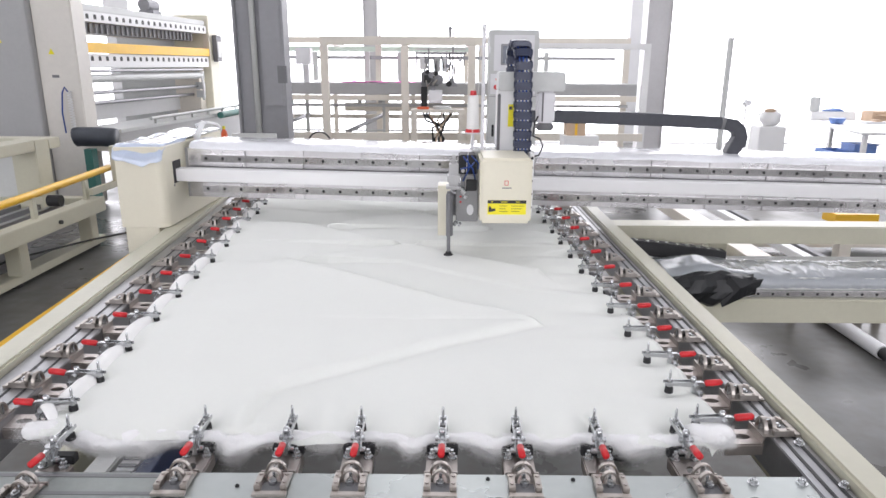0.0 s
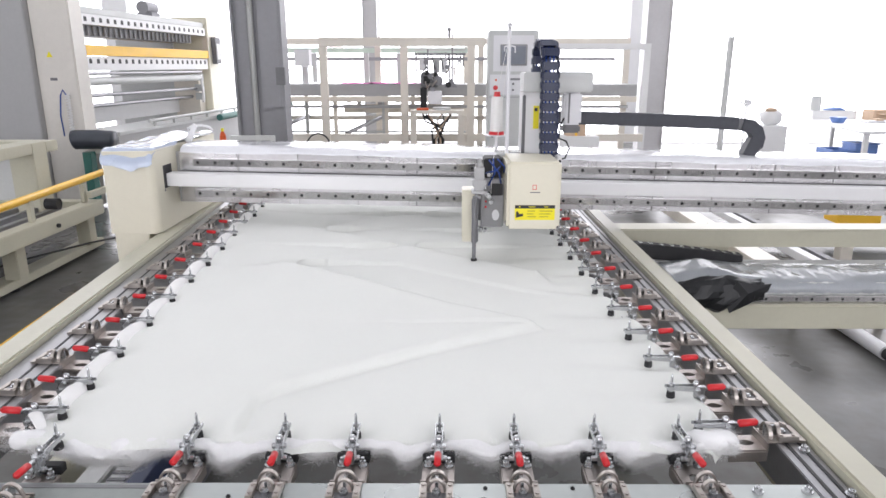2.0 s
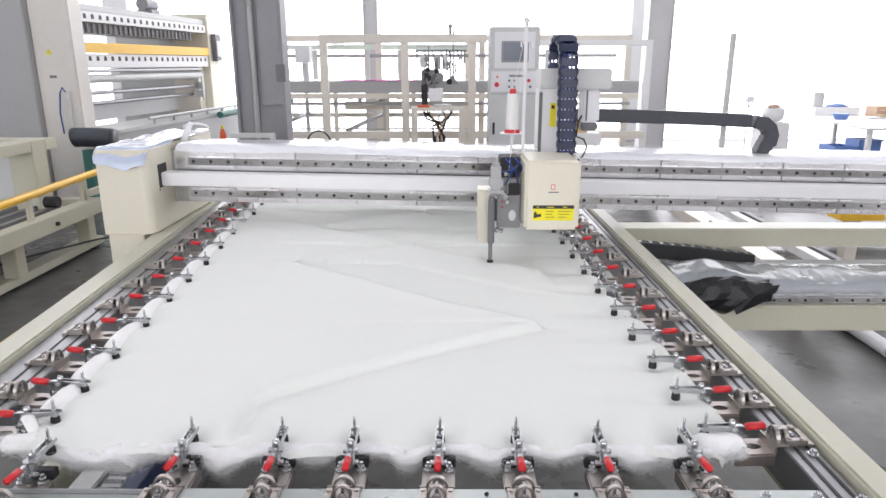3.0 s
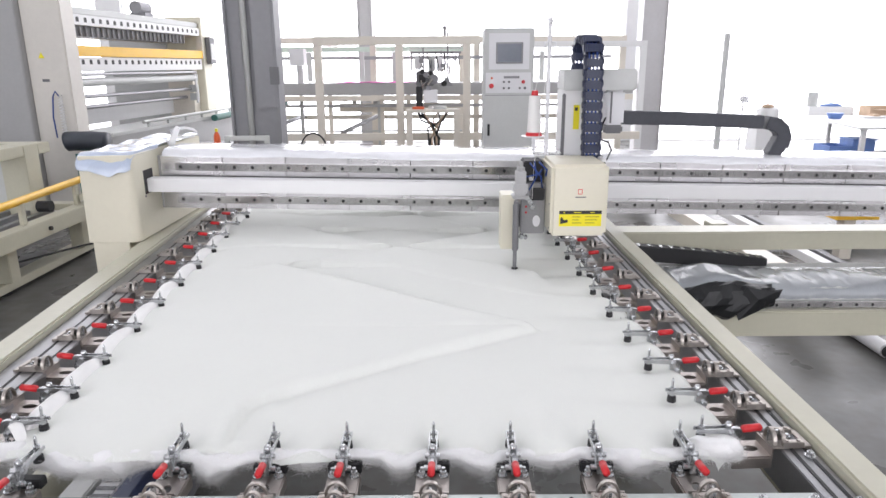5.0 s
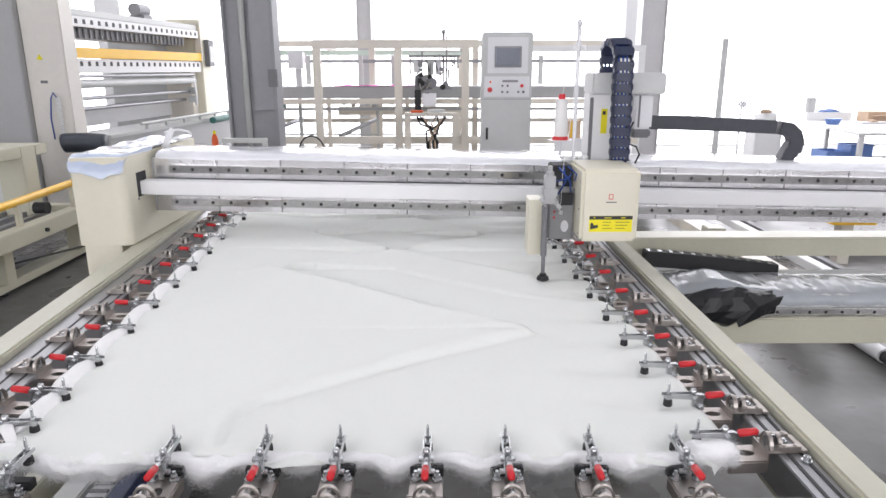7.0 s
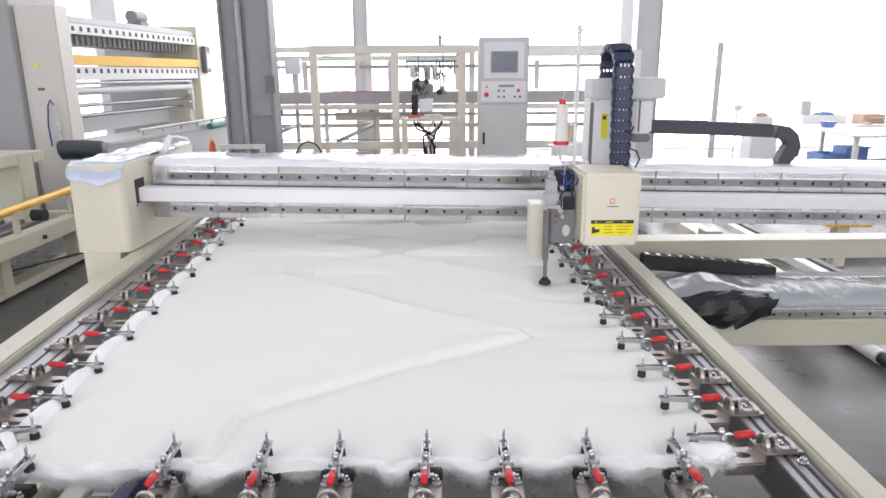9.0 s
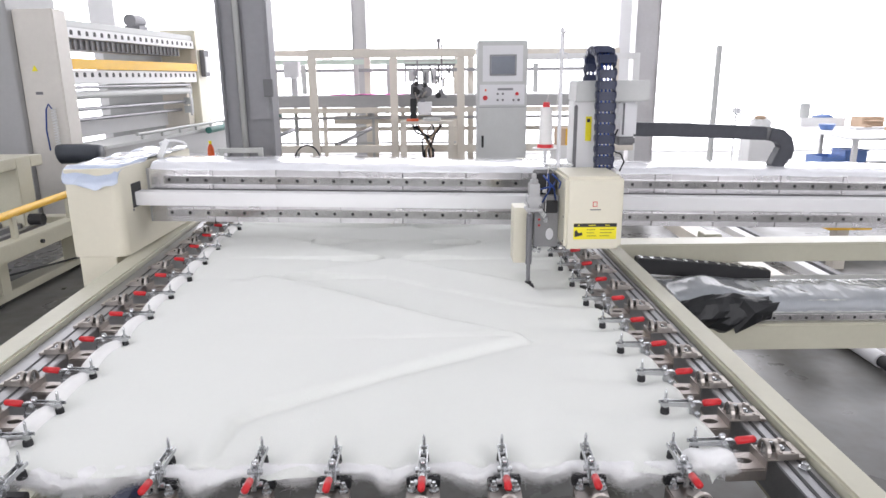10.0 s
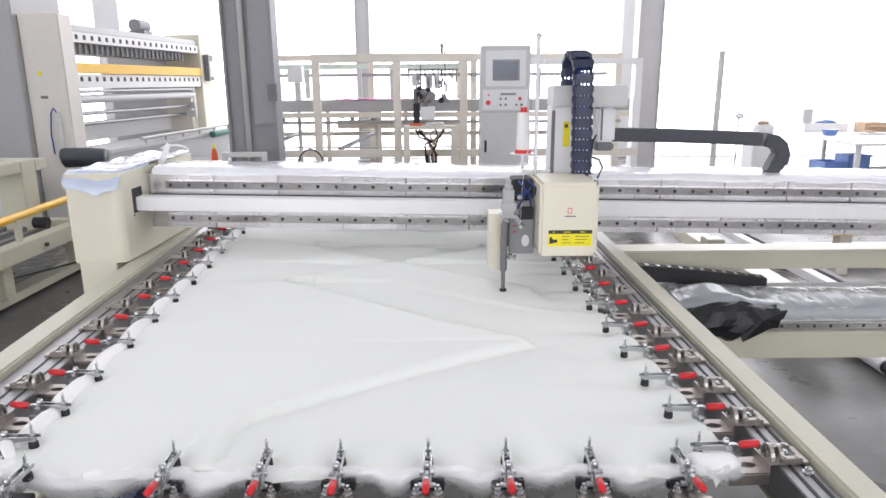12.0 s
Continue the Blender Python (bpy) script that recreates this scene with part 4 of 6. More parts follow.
# ---- sewing head; built at its place at the start ----
def sewing_head():
    h = thing("quilting_unit", "ivory quilting head with needle column, motor and thread cone", "sewing head")
    # box with open look at the back
    bm = bmesh.new()
    box(bm, 0.128, 0.312, 1.16, 1.40, 1.018, 1.252)
    cover = part("cover", bm, IVORY, h, "ivory sheet-metal cover", bevel=0.010)
    for x in (0.1275, 0.3125):
        for z in (1.04, 1.12, 1.21):
            bm = bmesh.new()
            cyl(bm, (x - 0.001, 1.19, z), (x + 0.001, 1.19, z), 0.0035, 8)
            part("screw", bm, ZINC, cover)
    # warning label
    lab = boxpart("warning_label", (0.156, 0.293, 1.1585, 1.1598, 1.052, 1.104), YELLOW, cover, "yellow warning label with a black heading", bevel=0)
    boxpart("heading", (0.156, 0.293, 1.1575, 1.1584, 1.0925, 1.104), LABELBLACK, lab, bevel=0)
    bars = [(0.170, 0.174, 1.0965, 1.100, YELLOW), (0.203, 0.226, 1.0970, 1.0992, YELLOW), (0.256, 0.270, 1.0970, 1.0992, YELLOW)]
    for i, (a, b) in enumerate(((0.198, 0.225), (0.240, 0.285), (0.198, 0.220), (0.240, 0.278), (0.198, 0.228), (0.240, 0.270))):
        z = 1.083 - 0.010 * (i // 2)
        bars.append((a, b, z, z + 0.0014, LABELBLACK))
    for a, b, z0, z1, m in bars:
        boxpart("print_bar", (a, b, 1.1566, 1.1574, z0, z1), m, lab, bevel=0)
    bm = bmesh.new()
    prism(bm, [(0.160, 1.060), (0.185, 1.066), (0.183, 1.075), (0.172, 1.073), (0.164, 1.084), (0.160, 1.078)], "y", 1.1572, 1.158)
    part("pictogram", bm, LABELBLACK, lab)
    # small maker's mark as plain shapes
    for dims, m in (((0.214, 0.216, 1.159, 1.1598, 1.157, 1.174), RED), ((0.2161, 0.228, 1.159, 1.1598, 1.172, 1.174), RED), ((0.2161, 0.228, 1.159, 1.1598, 1.157, 1.159), RED), ((0.226, 0.228, 1.159, 1.1598, 1.1591, 1.1719), RED), ((0.206, 0.240, 1.159, 1.1598, 1.146, 1.1495), DARKGREY)):
        boxpart("mark", dims, m, cover, bevel=0)
    # back plate and slide on the rails
    boxpart("back_plate", (0.105, 0.345, 1.40, 1.416, 0.985, 1.25), GREYPAINT, h)
    boxpart("slide_block", (0.16, 0.33, 1.416, 1.72, 1.0, 1.21), GREYPAINT, h)
    boxpart("edge_strip", (0.318, 0.334, 1.30, 1.40, 1.03, 1.25), WHITEP, h)
    for z in (1.05, 1.10, 1.15, 1.20, 1.235):
        bm = bmesh.new()
        cyl(bm, (0.326, 1.2985, z), (0.326, 1.30, z), 0.0055, 10)
        part("bolt_hole", bm, BLACKMETAL, h)
    # lifting column
    boxpart("column", (0.205, 0.335, 1.47, 1.58, 1.21, 1.472), WHITEP, h, "pale grey lifting column")
    boxpart("column_edge", (0.205, 0.217, 1.462, 1.469, 1.21, 1.46), DARKGREY, h)
    boxpart("sticker", (0.247, 0.268, 1.4675, 1.4695, 1.335, 1.42), YELLOW, h, "yellow warning sticker", bevel=0)
    boxpart("sticker_sign", (0.251, 0.262, 1.4665, 1.4674, 1.40, 1.412), LABELBLACK, h, bevel=0)
    boxpart("top_block", (0.207, 0.462, 1.45, 1.60, 1.470, 1.542), GREYPAINT, h, "light grey top block", 0.005)
    # servo motor
    bm = bmesh.new()
    box(bm, 0.362, 0.430, 1.475, 1.545, 1.348, 1.469)
    mot = part("motor", bm, LABELGREY, h, "finned aluminium servo motor", 0.008)
    boxpart("motor_cap", (0.364, 0.428, 1.477, 1.543, 1.318, 1.3475), DARKGREY, mot, "", 0.006)
    boxpart("motor_fin", (0.378, 0.384, 1.472, 1.4749, 1.355, 1.465), DARKGREY, mot, "", 0)
    bm = bmesh.new()
    tube(bm, [(0.37, 1.49, 1.38), (0.352, 1.47, 1.35), (0.345, 1.46, 1.30), (0.372, 1.45, 1.29), (0.385, 1.45, 1.262), (0.372, 1.46, 1.225), (0.34, 1.47, 1.215)], 0.0035, 6)
    part("cable", bm, BLACK, h, smooth=True)
    # looped vertical drag chain
    path = []
    z = 1.24
    while z < 1.585:
        path.append((1.385, z, 90))
        z += 0.036
    for a in range(20, 180, 32):
        path.append((1.437 - 0.052 * math.cos(radians(a)), 1.590 + 0.052 * math.sin(radians(a)), 90 - a))
    z = 1.585
    while z > 1.53:
        path.append((1.489, z, -90))
        z -= 0.036
    chain = thing("drag_chain", "", "")
    chain.parent = h
    for key in ("label", "category"):
        if key in chain:
            del chain[key]
    bm = bmesh.new()
    for s in (-1, 1):
        prism(bm, [(-0.021, -0.013), (0.012, -0.015), (0.021, -0.006), (0.021, 0.006), (0.012, 0.015), (-0.021, 0.013)], "x", s * 0.027 - 0.004, s * 0.027 + 0.004)
    box(bm, -0.024, 0.024, -0.0145, 0.0145, 0.010, 0.015)
    box(bm, -0.024, 0.024, -0.0145, 0.0145, -0.015, -0.010)
    for s in (-1, 1):
        cyl(bm, (s * 0.031, 0.004, 0), (s * 0.0345, 0.004, 0), 0.013, 12)
    finish(bm, 0.0015)
    me = bpy.data.meshes.new("link")
    bm.to_mesh(me)
    bm.free()
    me.materials.append(CHAINBLUE)
    for y, z, a in path:
        o = piece("link", me, chain, (0.297 - (z - 1.24) * 0.02 - (y - 1.385) * 0.2, y, z))
        o.rotation_euler = (radians(a), 0, 0)
    # cables within the chain
    bm = bmesh.new()
    for dx in (-0.014, 0.0, 0.013):
        tube(bm, [(0.297 + dx - (z - 1.24) * 0.02 - (y - 1.385) * 0.2, y, z) for y, z, a in path], 0.004, 6)
    part("cable", bm, BLUEHOSE, chain, "blue cables", smooth=True)
    # needle side: grey plate, arm, air cylinder, presser foot
    plate = boxpart("side_plate", (0.045, 0.127, 1.27, 1.30, 1.000, 1.175), HEADGREY, h, "grey side plate", 0.004)
    bm = bmesh.new()
    cyl(bm, (0.098, 1.2685, 1.045), (0.098, 1.27, 1.045), 0.016, 18)
    bm.transform(Matrix.Translation((0.098, 0, 1.045)) @ Matrix.Diagonal((0.8, 1, 1.25, 1)) @ Matrix.Translation((-0.098, 0, -1.045)))
    part("round_label", bm, LABELGREY, plate)
    boxpart("sensor", (0.078, 0.122, 1.258, 1.2695, 1.118, 1.160), BLACK, plate, "black sensor box", 0.003)
    for z in (1.075, 1.095):
        bm = bmesh.new()
        cyl(bm, (0.062, 1.2685, z), (0.062, 1.27, z), 0.004, 8)
        part("knob", bm, RED, plate)
    boxpart("arm", (-0.022, 0.024, 1.27, 1.36, 0.945, 1.135), IVORY, h, "ivory needle arm", 0.002)
    boxpart("arm_bracket", (0.018, 0.05, 1.29, 1.33, 1.02, 1.10), DARKGREY, h)
    boxpart("foot_bar_holder", (0.020, 0.034, 1.22, 1.27, 0.955, 1.12), DARKGREY, h)
    bm = bmesh.new()
    cyl(bm, (0.018, 1.185, 0.895), (0.018, 1.185, 1.13), 0.0065, 12)
    cyl(bm, (0.018, 1.185, 0.965), (0.018, 1.185, 1.12), 0.0095, 12)
    part("presser_bar", bm, DARKGREY, h, "dark steel presser bar", smooth=False)
    bm = bmesh.new()
    cyl(bm, (0.018, 1.18, 0.886), (0.018, 1.18, 0.899), 0.021, 20, 0.017)
    cyl(bm, (0.018, 1.18, 0.899), (0.018, 1.18, 0.908), 0.011, 12)
    part("presser_foot", bm, BLACK, h, "dark round presser foot", bevel=0.0015)
    bm = bmesh.new()
    box(bm, 0.018, 0.052, 1.20, 1.24, 1.135, 1.225)
    box(bm, 0.012, 0.058, 1.195, 1.245, 1.16, 1.185)
    cyl(bm, (0.035, 1.22, 1.225), (0.035, 1.22, 1.238), 0.0135, 12)
    cyl(bm, (0.035, 1.22, 1.238), (0.035, 1.22, 1.256), 0.0075, 12)
    box(bm, 0.008, 0.062, 1.190, 1.25, 1.136, 1.146)
    cyl(bm, (0.062, 1.21, 1.20), (0.074, 1.21, 1.20), 0.007, 10)
    part("air_cylinder", bm, SIDEGREY, h, "grey air cylinder", bevel=0.003)
    bm = bmesh.new()
    box(bm, 0.055, 0.12, 1.30, 1.40, 1.165, 1.245)
    part("valve_block", bm, BLACK, h, "black valve block", bevel=0.004)
    bm = bmesh.new()
    for k, (a, b) in enumerate((((0.07, 1.26, 1.245), (0.115, 1.27, 1.16)), ((0.085, 1.255, 1.25), (0.07, 1.26, 1.155)), ((0.10, 1.26, 1.248), (0.125, 1.27, 1.20)), ((0.06, 1.25, 1.20), (0.11, 1.25, 1.225)))):
        mid = ((a[0] + b[0]) / 2 + 0.012, a[1] - 0.02, (a[2] + b[2]) / 2)
        tube(bm, [a, mid, b], 0.0028, 8)
    part("air_hose", bm, BLUEHOSE, h, "blue air hoses", smooth=True)
    for p, r in (((0.075, 1.255, 1.12), 0.009), ((0.082, 1.255, 1.10), 0.007), ((0.07, 1.25, 1.13), 0.006), ((0.045, 1.235, 1.005), 0.008), ((0.06, 1.24, 1.0), 0.006)):
        bm = bmesh.new()
        cyl(bm, p, (p[0] - 0.004, p[1] - 0.02, p[2] - 0.002), r, 10)
        part("tension_disc", bm, ZINC, h)
    bm = bmesh.new()
    tube(bm, [(0.06, 1.245, 1.17), (0.055, 1.235, 1.13), (0.075, 1.235, 1.105)], 0.003, 6)
    part("thread_guide", bm, ZINC, h)
    # thread stand beside the column
    bm = bmesh.new()
    cyl(bm, (0.146, 1.42, 1.17), (0.146, 1.42, 1.70), 0.007, 10)
    tube(bm, [(0.128, 1.40, 1.615), (0.128, 1.41, 1.63), (0.146, 1.42, 1.635), (0.166, 1.41, 1.63), (0.166, 1.40, 1.61)], 0.0028, 6)
    tube(bm, [(0.146, 1.42, 1.69), (0.148, 1.36, 1.70), (0.150, 1.31, 1.695)], 0.0025, 6)
    ball(bm, (0.146, 1.42, 1.706), 0.009, 2)
    part("thread_pole", bm, LABELGREY, h, "thin pale thread pole")
    boxpart("stand_foot", (0.10, 0.20, 1.417, 1.52, 1.25, 1.262), ZINC, h)
    bm = bmesh.new()
    cyl(bm, (0.112, 1.50, 1.306), (0.112, 1.50, 1.310), 0.045, 28)
    cyl(bm, (0.112, 1.50, 1.262), (0.112, 1.50, 1.306), 0.006, 8)
    part("cone_tray", bm, LABELGREY, h, "clear plastic cone tray")
    bm = bmesh.new()
    cyl(bm, (0.112, 1.50, 1.3225), (0.112, 1.50, 1.452), 0.025, 28, 0.021)
    cone = part("thread_cone", bm, CONE, h, "white cone of thread", bevel=0.002)
    bm = bmesh.new()
    cyl(bm, (0.112, 1.50, 1.3102), (0.112, 1.50, 1.322), 0.030, 28, 0.028)
    part("cone_foot", bm, RED, cone, "red plastic foot")
    bm = bmesh.new()
    cyl(bm, (0.112, 1.50, 1.4525), (0.112, 1.50, 1.470), 0.013, 20, 0.011)
    part("cone_top", bm, RED, cone, "red plastic top")
    bm = bmesh.new()
    tube(bm, [(0.112, 1.50, 1.468), (0.152, 1.42, 1.695), (0.11, 1.32, 1.36), (0.085, 1.27, 1.24), (0.078, 1.245, 1.12)], 0.0009, 5)
    part("thread", bm, CONE, h)
    return h


HEAD = sewing_head()


# ---- columns of the hall ----
def h_column(x, y, w, d, label, extras=False, paint=STEELCOL):
    """A building column: two flanges at the sides, a set-back web between them, a conduit."""
    col = thing("steel_column", label, "column", "hall columns")
    for s in (-1, 1):
        boxpart("flange", (x + s * w / 2 - 0.011, x + s * w / 2 + 0.011, y - d / 2, y + d / 2, 0.022, HZ), paint, col, bevel=0.002)
    boxpart("web", (x - w / 2 + 0.011, x + w / 2 - 0.011, y - d / 2 + 0.05, y - d / 2 + 0.066, 0.022, HZ), paint, col, bevel=0)
    boxpart("foot_plate", (x - w * 0.7, x + w * 0.7, y - d * 0.8, y + d * 0.8, 0, 0.022), paint, col)
    if extras:
        bm = bmesh.new()
        cyl(bm, (x - 0.05, y - d / 2 + 0.02, 0.03), (x - 0.05, y - d / 2 + 0.02, HZ - 0.02), 0.026, 12)
        part("conduit", bm, GREYPAINT, col, "grey conduit pipe", smooth=True)
        boxpart("switch_box", (x + w / 2 - 0.05, x + w / 2 + 0.03, y - d / 2 - 0.04, y - d / 2 - 0.003, 1.40, 1.55), DARKGREY, col, "dark switch box")
        bm = bmesh.new()
        box(bm, x + 0.02, x + w / 2 - 0.012, y - d / 2 - 0.004, y - d / 2 + 0.049, 1.2, HZ)
        part("cable_duct", bm, STEELCOL, col, bevel=0.003)
    return col


h_column(-1.65, 5.08, 0.42, 0.22, "grey painted steel column with a conduit pipe", True)
h_column(-1.5, 12.75, 0.26, 0.24, "slim grey steel column by the windows", paint=HAZEDSTEEL)
h_column(3.69, 11.2, 0.40, 0.34, "grey painted steel column by the windows", paint=HAZEDSTEEL)


# ---- neighbouring machine frame beside the table ----
def neighbour_frame():
    n = thing("welded_rack", "cream welded steel rack with a grey shelf and yellow bar", "rack")
    boxpart("post", (-3.46, -3.26, 4.14, 4.33, 0.4125, 0.97), CREAM, n, bevel=0.006)
    boxpart("top_rail", (-5.2, -3.26, 4.331, 4.50, 0.88, 0.965), CREAM, n, bevel=0.006)
    boxpart("top_rail", (-3.46, -3.26, 1.6, 4.138, 0.885, 0.97), CREAM, n, bevel=0.006)
    boxpart("back_sheet", (-5.2, -3.47, 4.40, 4.41, 0.465, 0.88), GREYPAINT, n, "grey back sheet", 0)
    # long lower beam with a shelf on it
    boxpart("lower_beam", (-3.04, -2.92, 1.6, 4.46, 0.345, 0.465), CREAM, n, bevel=0.006)
    boxpart("end_beam", (-5.2, -3.042, 4.34, 4.46, 0.345, 0.465), CREAM, n, bevel=0.006)
    boxpart("shelf", (-5.2, -3.045, 1.6, 4.335, 0.40, 0.412), GREYPAINT, n, "grey shelf sheet", 0.002)
    for k in range(3):
        boxpart("slide_rail", (-3.18 - 0.16 * k, -3.13 - 0.16 * k, 1.6, 4.2, 0.4125, 0.455), ALU, n, "", 0.003)
    for y in (3.36, 4.34):
        boxpart("leg", (-3.12, -3.01, y, y + 0.11, 0.09, 0.344), CREAM, n, bevel=0.005)
    boxpart("foot_beam", (-3.20, -3.04, 1.6, 4.62, 0.03, 0.09), CREAM, n, bevel=0.006)
    for y in (1.9, 3.4, 4.52):
        bm = bmesh.new()
        cyl(bm, (-3.12, y, 0.0), (-3.12, y, 0.03), 0.06, 16)
        part("levelling_foot", bm, BLACK, n)
    bm = bmesh.new()
    tube(bm, [(-3.0, 1.6, 0.60), (-3.0, 3.2, 0.632), (-3.0, 4.75, 0.666)], 0.028, 12)
    part("guard_bar", bm, YELLOWPAINT, n, "yellow guard bar", smooth=True)
    for y in (3.55, 4.28):
        boxpart("bar_bracket", (-3.01, -2.98, y, y + 0.05, 0.466, 0.625), CREAM, n)
    boxpart("bracket_arm", (-2.97, -2.93, 4.30, 4.72, 0.50, 0.555), CREAM, n)
    boxpart("bracket_post", (-2.97, -2.92, 4.72, 4.775, 0.50, 0.86), CREAM, n)
    bm = bmesh.new()
    cyl(bm, (-3.16, 4.05, 0.505), (-3.06, 4.05, 0.505), 0.045, 16)
    part("pulley", bm, BLACK, n, "black pulley")
    bm = bmesh.new()
    tube(bm, [(-3.3, 2.6, 0.10), (-3.12, 3.4, 0.20), (-2.9, 4.1, 0.17), (-2.6, 4.7, 0.14), (-2.2, 5.4, 0.012)], 0.008, 6)
    part("cable", bm, BLACK, n, "black cable", smooth=True)
    bm = bmesh.new()
    cyl(bm, (-2.92, 3.75, 0.40), (-2.90, 3.75, 0.40), 0.016, 12)
    part("knob", bm, BLACK, n)


neighbour_frame()


# ---- multi-needle quilting machine along the left ----
def big_quilter():
    q = thing("quilting_machine", "tall cream multi-needle quilting machine with a yellow guard", "quilting machine")
    L = 3.2
    # near end housing: ivory part and a brushed grey part
    boxpart("end_housing", (-0.34, 0.11, -0.35, -0.12, 0.02, 2.36), HOUSING, q, "ivory end housing", 0.01)
    boxpart("side_cabinet", (-1.9, -0.345, -0.42, 0.4, 0.02, 2.62), SIDEGREY, q, "plain grey side cabinet", 0.008)
    boxpart("far_housing", (-0.55, 0.02, L, L + 0.35, 0.02, 2.38), IVORY, q, "ivory end housing", 0.01)
    boxpart("far_cabinet", (-1.5, -0.555, L, L + 0.3, 0.02, 2.3), GREYPAINT, q, "", 0.008)
    boxpart("control_box", (0.03, 0.10, L + 0.10, L + 0.30, 1.65, 2.07), DARKGREY, q, "dark control box")
    boxpart("box_panel", (0.101, 0.105, L + 0.13, L + 0.27, 1.72, 1.97), GREYPAINT, q, "", 0)
    # upper needle beam with slots
    top = boxpart("needle_beam", (-0.30, 0.0, -0.118, L - 0.02, 2.085, 2.20), WHITEP, q, "white beam with a row of slots", 0.004)
    low = boxpart("hook_beam", (-0.30, 0.0, -0.118, L - 0.02, 1.565, 1.728), WHITEP, q, "white beam with a row of holes", 0.004)
    slot = bmesh.new()
    prism(slot, [(-0.026, -0.026), (0.026, -0.026), (0.026, 0.014)] + arc(lambda a: (0.026 * math.cos(a), 0.014 + 0.016 * math.sin(a)), 20, 160, 4) + [(-0.026, 0.014)], "x", -0.004, 0.0015)
    finish(slot)
    sme = bpy.data.meshes.new("slot")
    slot.to_mesh(sme)
    slot.free()
    sme.materials.append(BLACKMETAL)
    for i in range(21):
        y = 0.10 + i * 0.149
        piece("slot", sme, top, (0.001, y, 2.145))
        piece("slot", sme, low, (0.001, y, 1.672))
    boxpart("top_cover", (-0.31, -0.02, -0.118, L - 0.02, 2.203, 2.285), GREYPAINT, q, "pale grey beam cover", 0.012)
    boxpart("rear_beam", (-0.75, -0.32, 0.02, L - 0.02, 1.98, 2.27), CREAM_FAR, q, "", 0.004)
    # dark bar set in as shade; the needle bars themselves follow
    boxpart("needle_shadow_bar", (-0.26, -0.06, 0.02, L - 0.4, 1.96, 2.082), DARKGREY, q, "dark strip for the shade behind the needle bars", 0.004)
    for i in range(24):
        bm = bmesh.new()
        cyl(bm, (-0.05, 0.2 + i * 0.11, 1.965), (-0.05, 0.2 + i * 0.11, 2.075), 0.014, 8)
        part("needle_bar", bm, STEELCOL, q)
    boxpart("guard", (-0.06, 0.03, -0.118, L - 0.03, 1.735, 1.855), YELLOWPAINT, q, "yellow orange guard strip", 0.006)
    boxpart("guard_end", (-0.06, 0.035, L - 0.028, L - 0.002, 1.73, 2.07), CREAM_FAR, q, "", 0.003)
    # rollers and cloth web under the beams
    for x, z, r in ((-0.05, 1.44, 0.05), (-0.12, 1.27, 0.025), (-0.20, 1.14, 0.025), (-0.02, 1.53, 0.02)):
        bm = bmesh.new()
        cyl(bm, (x, 0.02, z), (x, L - 0.25, z), r, 14)
        part("roller", bm, ALU if r < 0.04 else GREYPAINT, q, "", smooth=False)
    boxpart("white_cloth", (-0.42, -0.40, 0.05, L - 0.3, 0.90, 1.13), WHITEP, q, "white cloth web", 0)
    for z in (1.44, 1.27, 1.14):
        boxpart("roller_bracket", (-0.14, 0.0, L - 0.25, L - 0.22, z - 0.05, z + 0.06), GREYPAINT, q)
    boxpart("inner_frame", (-0.5, -0.1, L - 0.2, L - 0.01, 0.1, 1.56), CREAM_FAR, q, "", 0.004)
    bm = bmesh.new()
    tube(bm, [(-0.02, L - 0.28, 1.50), (0.0, L - 0.28, 1.25), (0.0, L - 0.30, 1.05)], 0.02, 8)
    part("lever", bm, WHITEP, q, smooth=True)
    # feed table with rails
    boxpart("feed_table", (-0.15, 0.42, -0.2, L + 0.2, 0.84, 0.88), GREYPAINT, q, "grey feed table", 0.004)
    boxpart("table_skirt", (0.30, 0.40, -0.2, L + 0.2, 0.06, 0.838), SIDEGREY, q, "", 0.004)
    for z in (0.95,):
        bm = bmesh.new()
        cyl(bm, (0.40, 0.5, z), (0.40, L + 0.9, z), 0.022, 10)
        part("hand_rail", bm, GREYPAINT, q)
    for i in range(7):
        boxpart("rail_post", (0.385, 0.415, 0.6 + i * 0.5, 0.63 + i * 0.5, 0.881, 0.93), GREYPAINT, q, "", 0)
    bm = bmesh.new()
    cyl(bm, (0.50, L - 0.9, 0.86), (0.50, L + 0.6, 0.88), 0.05, 12)
    part("green_roller", bm, TEAL, q, "green roller end")
    # dark roller bed end and the coiled hose at the near corner
    bm = bmesh.new()
    tube(bm, [(0.17, -0.645, 0.835), (0.20, -0.64, 0.84), (0.42, -0.60, 0.84), (0.54, -0.58, 0.83), (0.57, -0.575, 0.825)], 0.105, 14)
    part("bed_roll", bm, PADDING, q, "dark padded bed roll", smooth=True)
    boxpart("bed_frame", (0.15, 0.9, -0.45, -0.22, 0.66, 0.73), CREAM_FAR, q)
    for x in (0.22, 0.72):
        boxpart("bed_leg", (x, x + 0.09, -0.62, -0.52, 0.02, 0.70), TEAL, q, "teal green leg")
    bm = bmesh.new()
    tube(bm, [(0.0 + 0.022 * math.cos(k * 0.9), -0.40 + 0.022 * math.sin(k * 0.9), 0.90 + 0.0042 * k) for k in range(100)], 0.006, 5)
    part("coiled_hose", bm, WHITEP, q, "coiled white air hose", smooth=True)
    bm = bmesh.new()
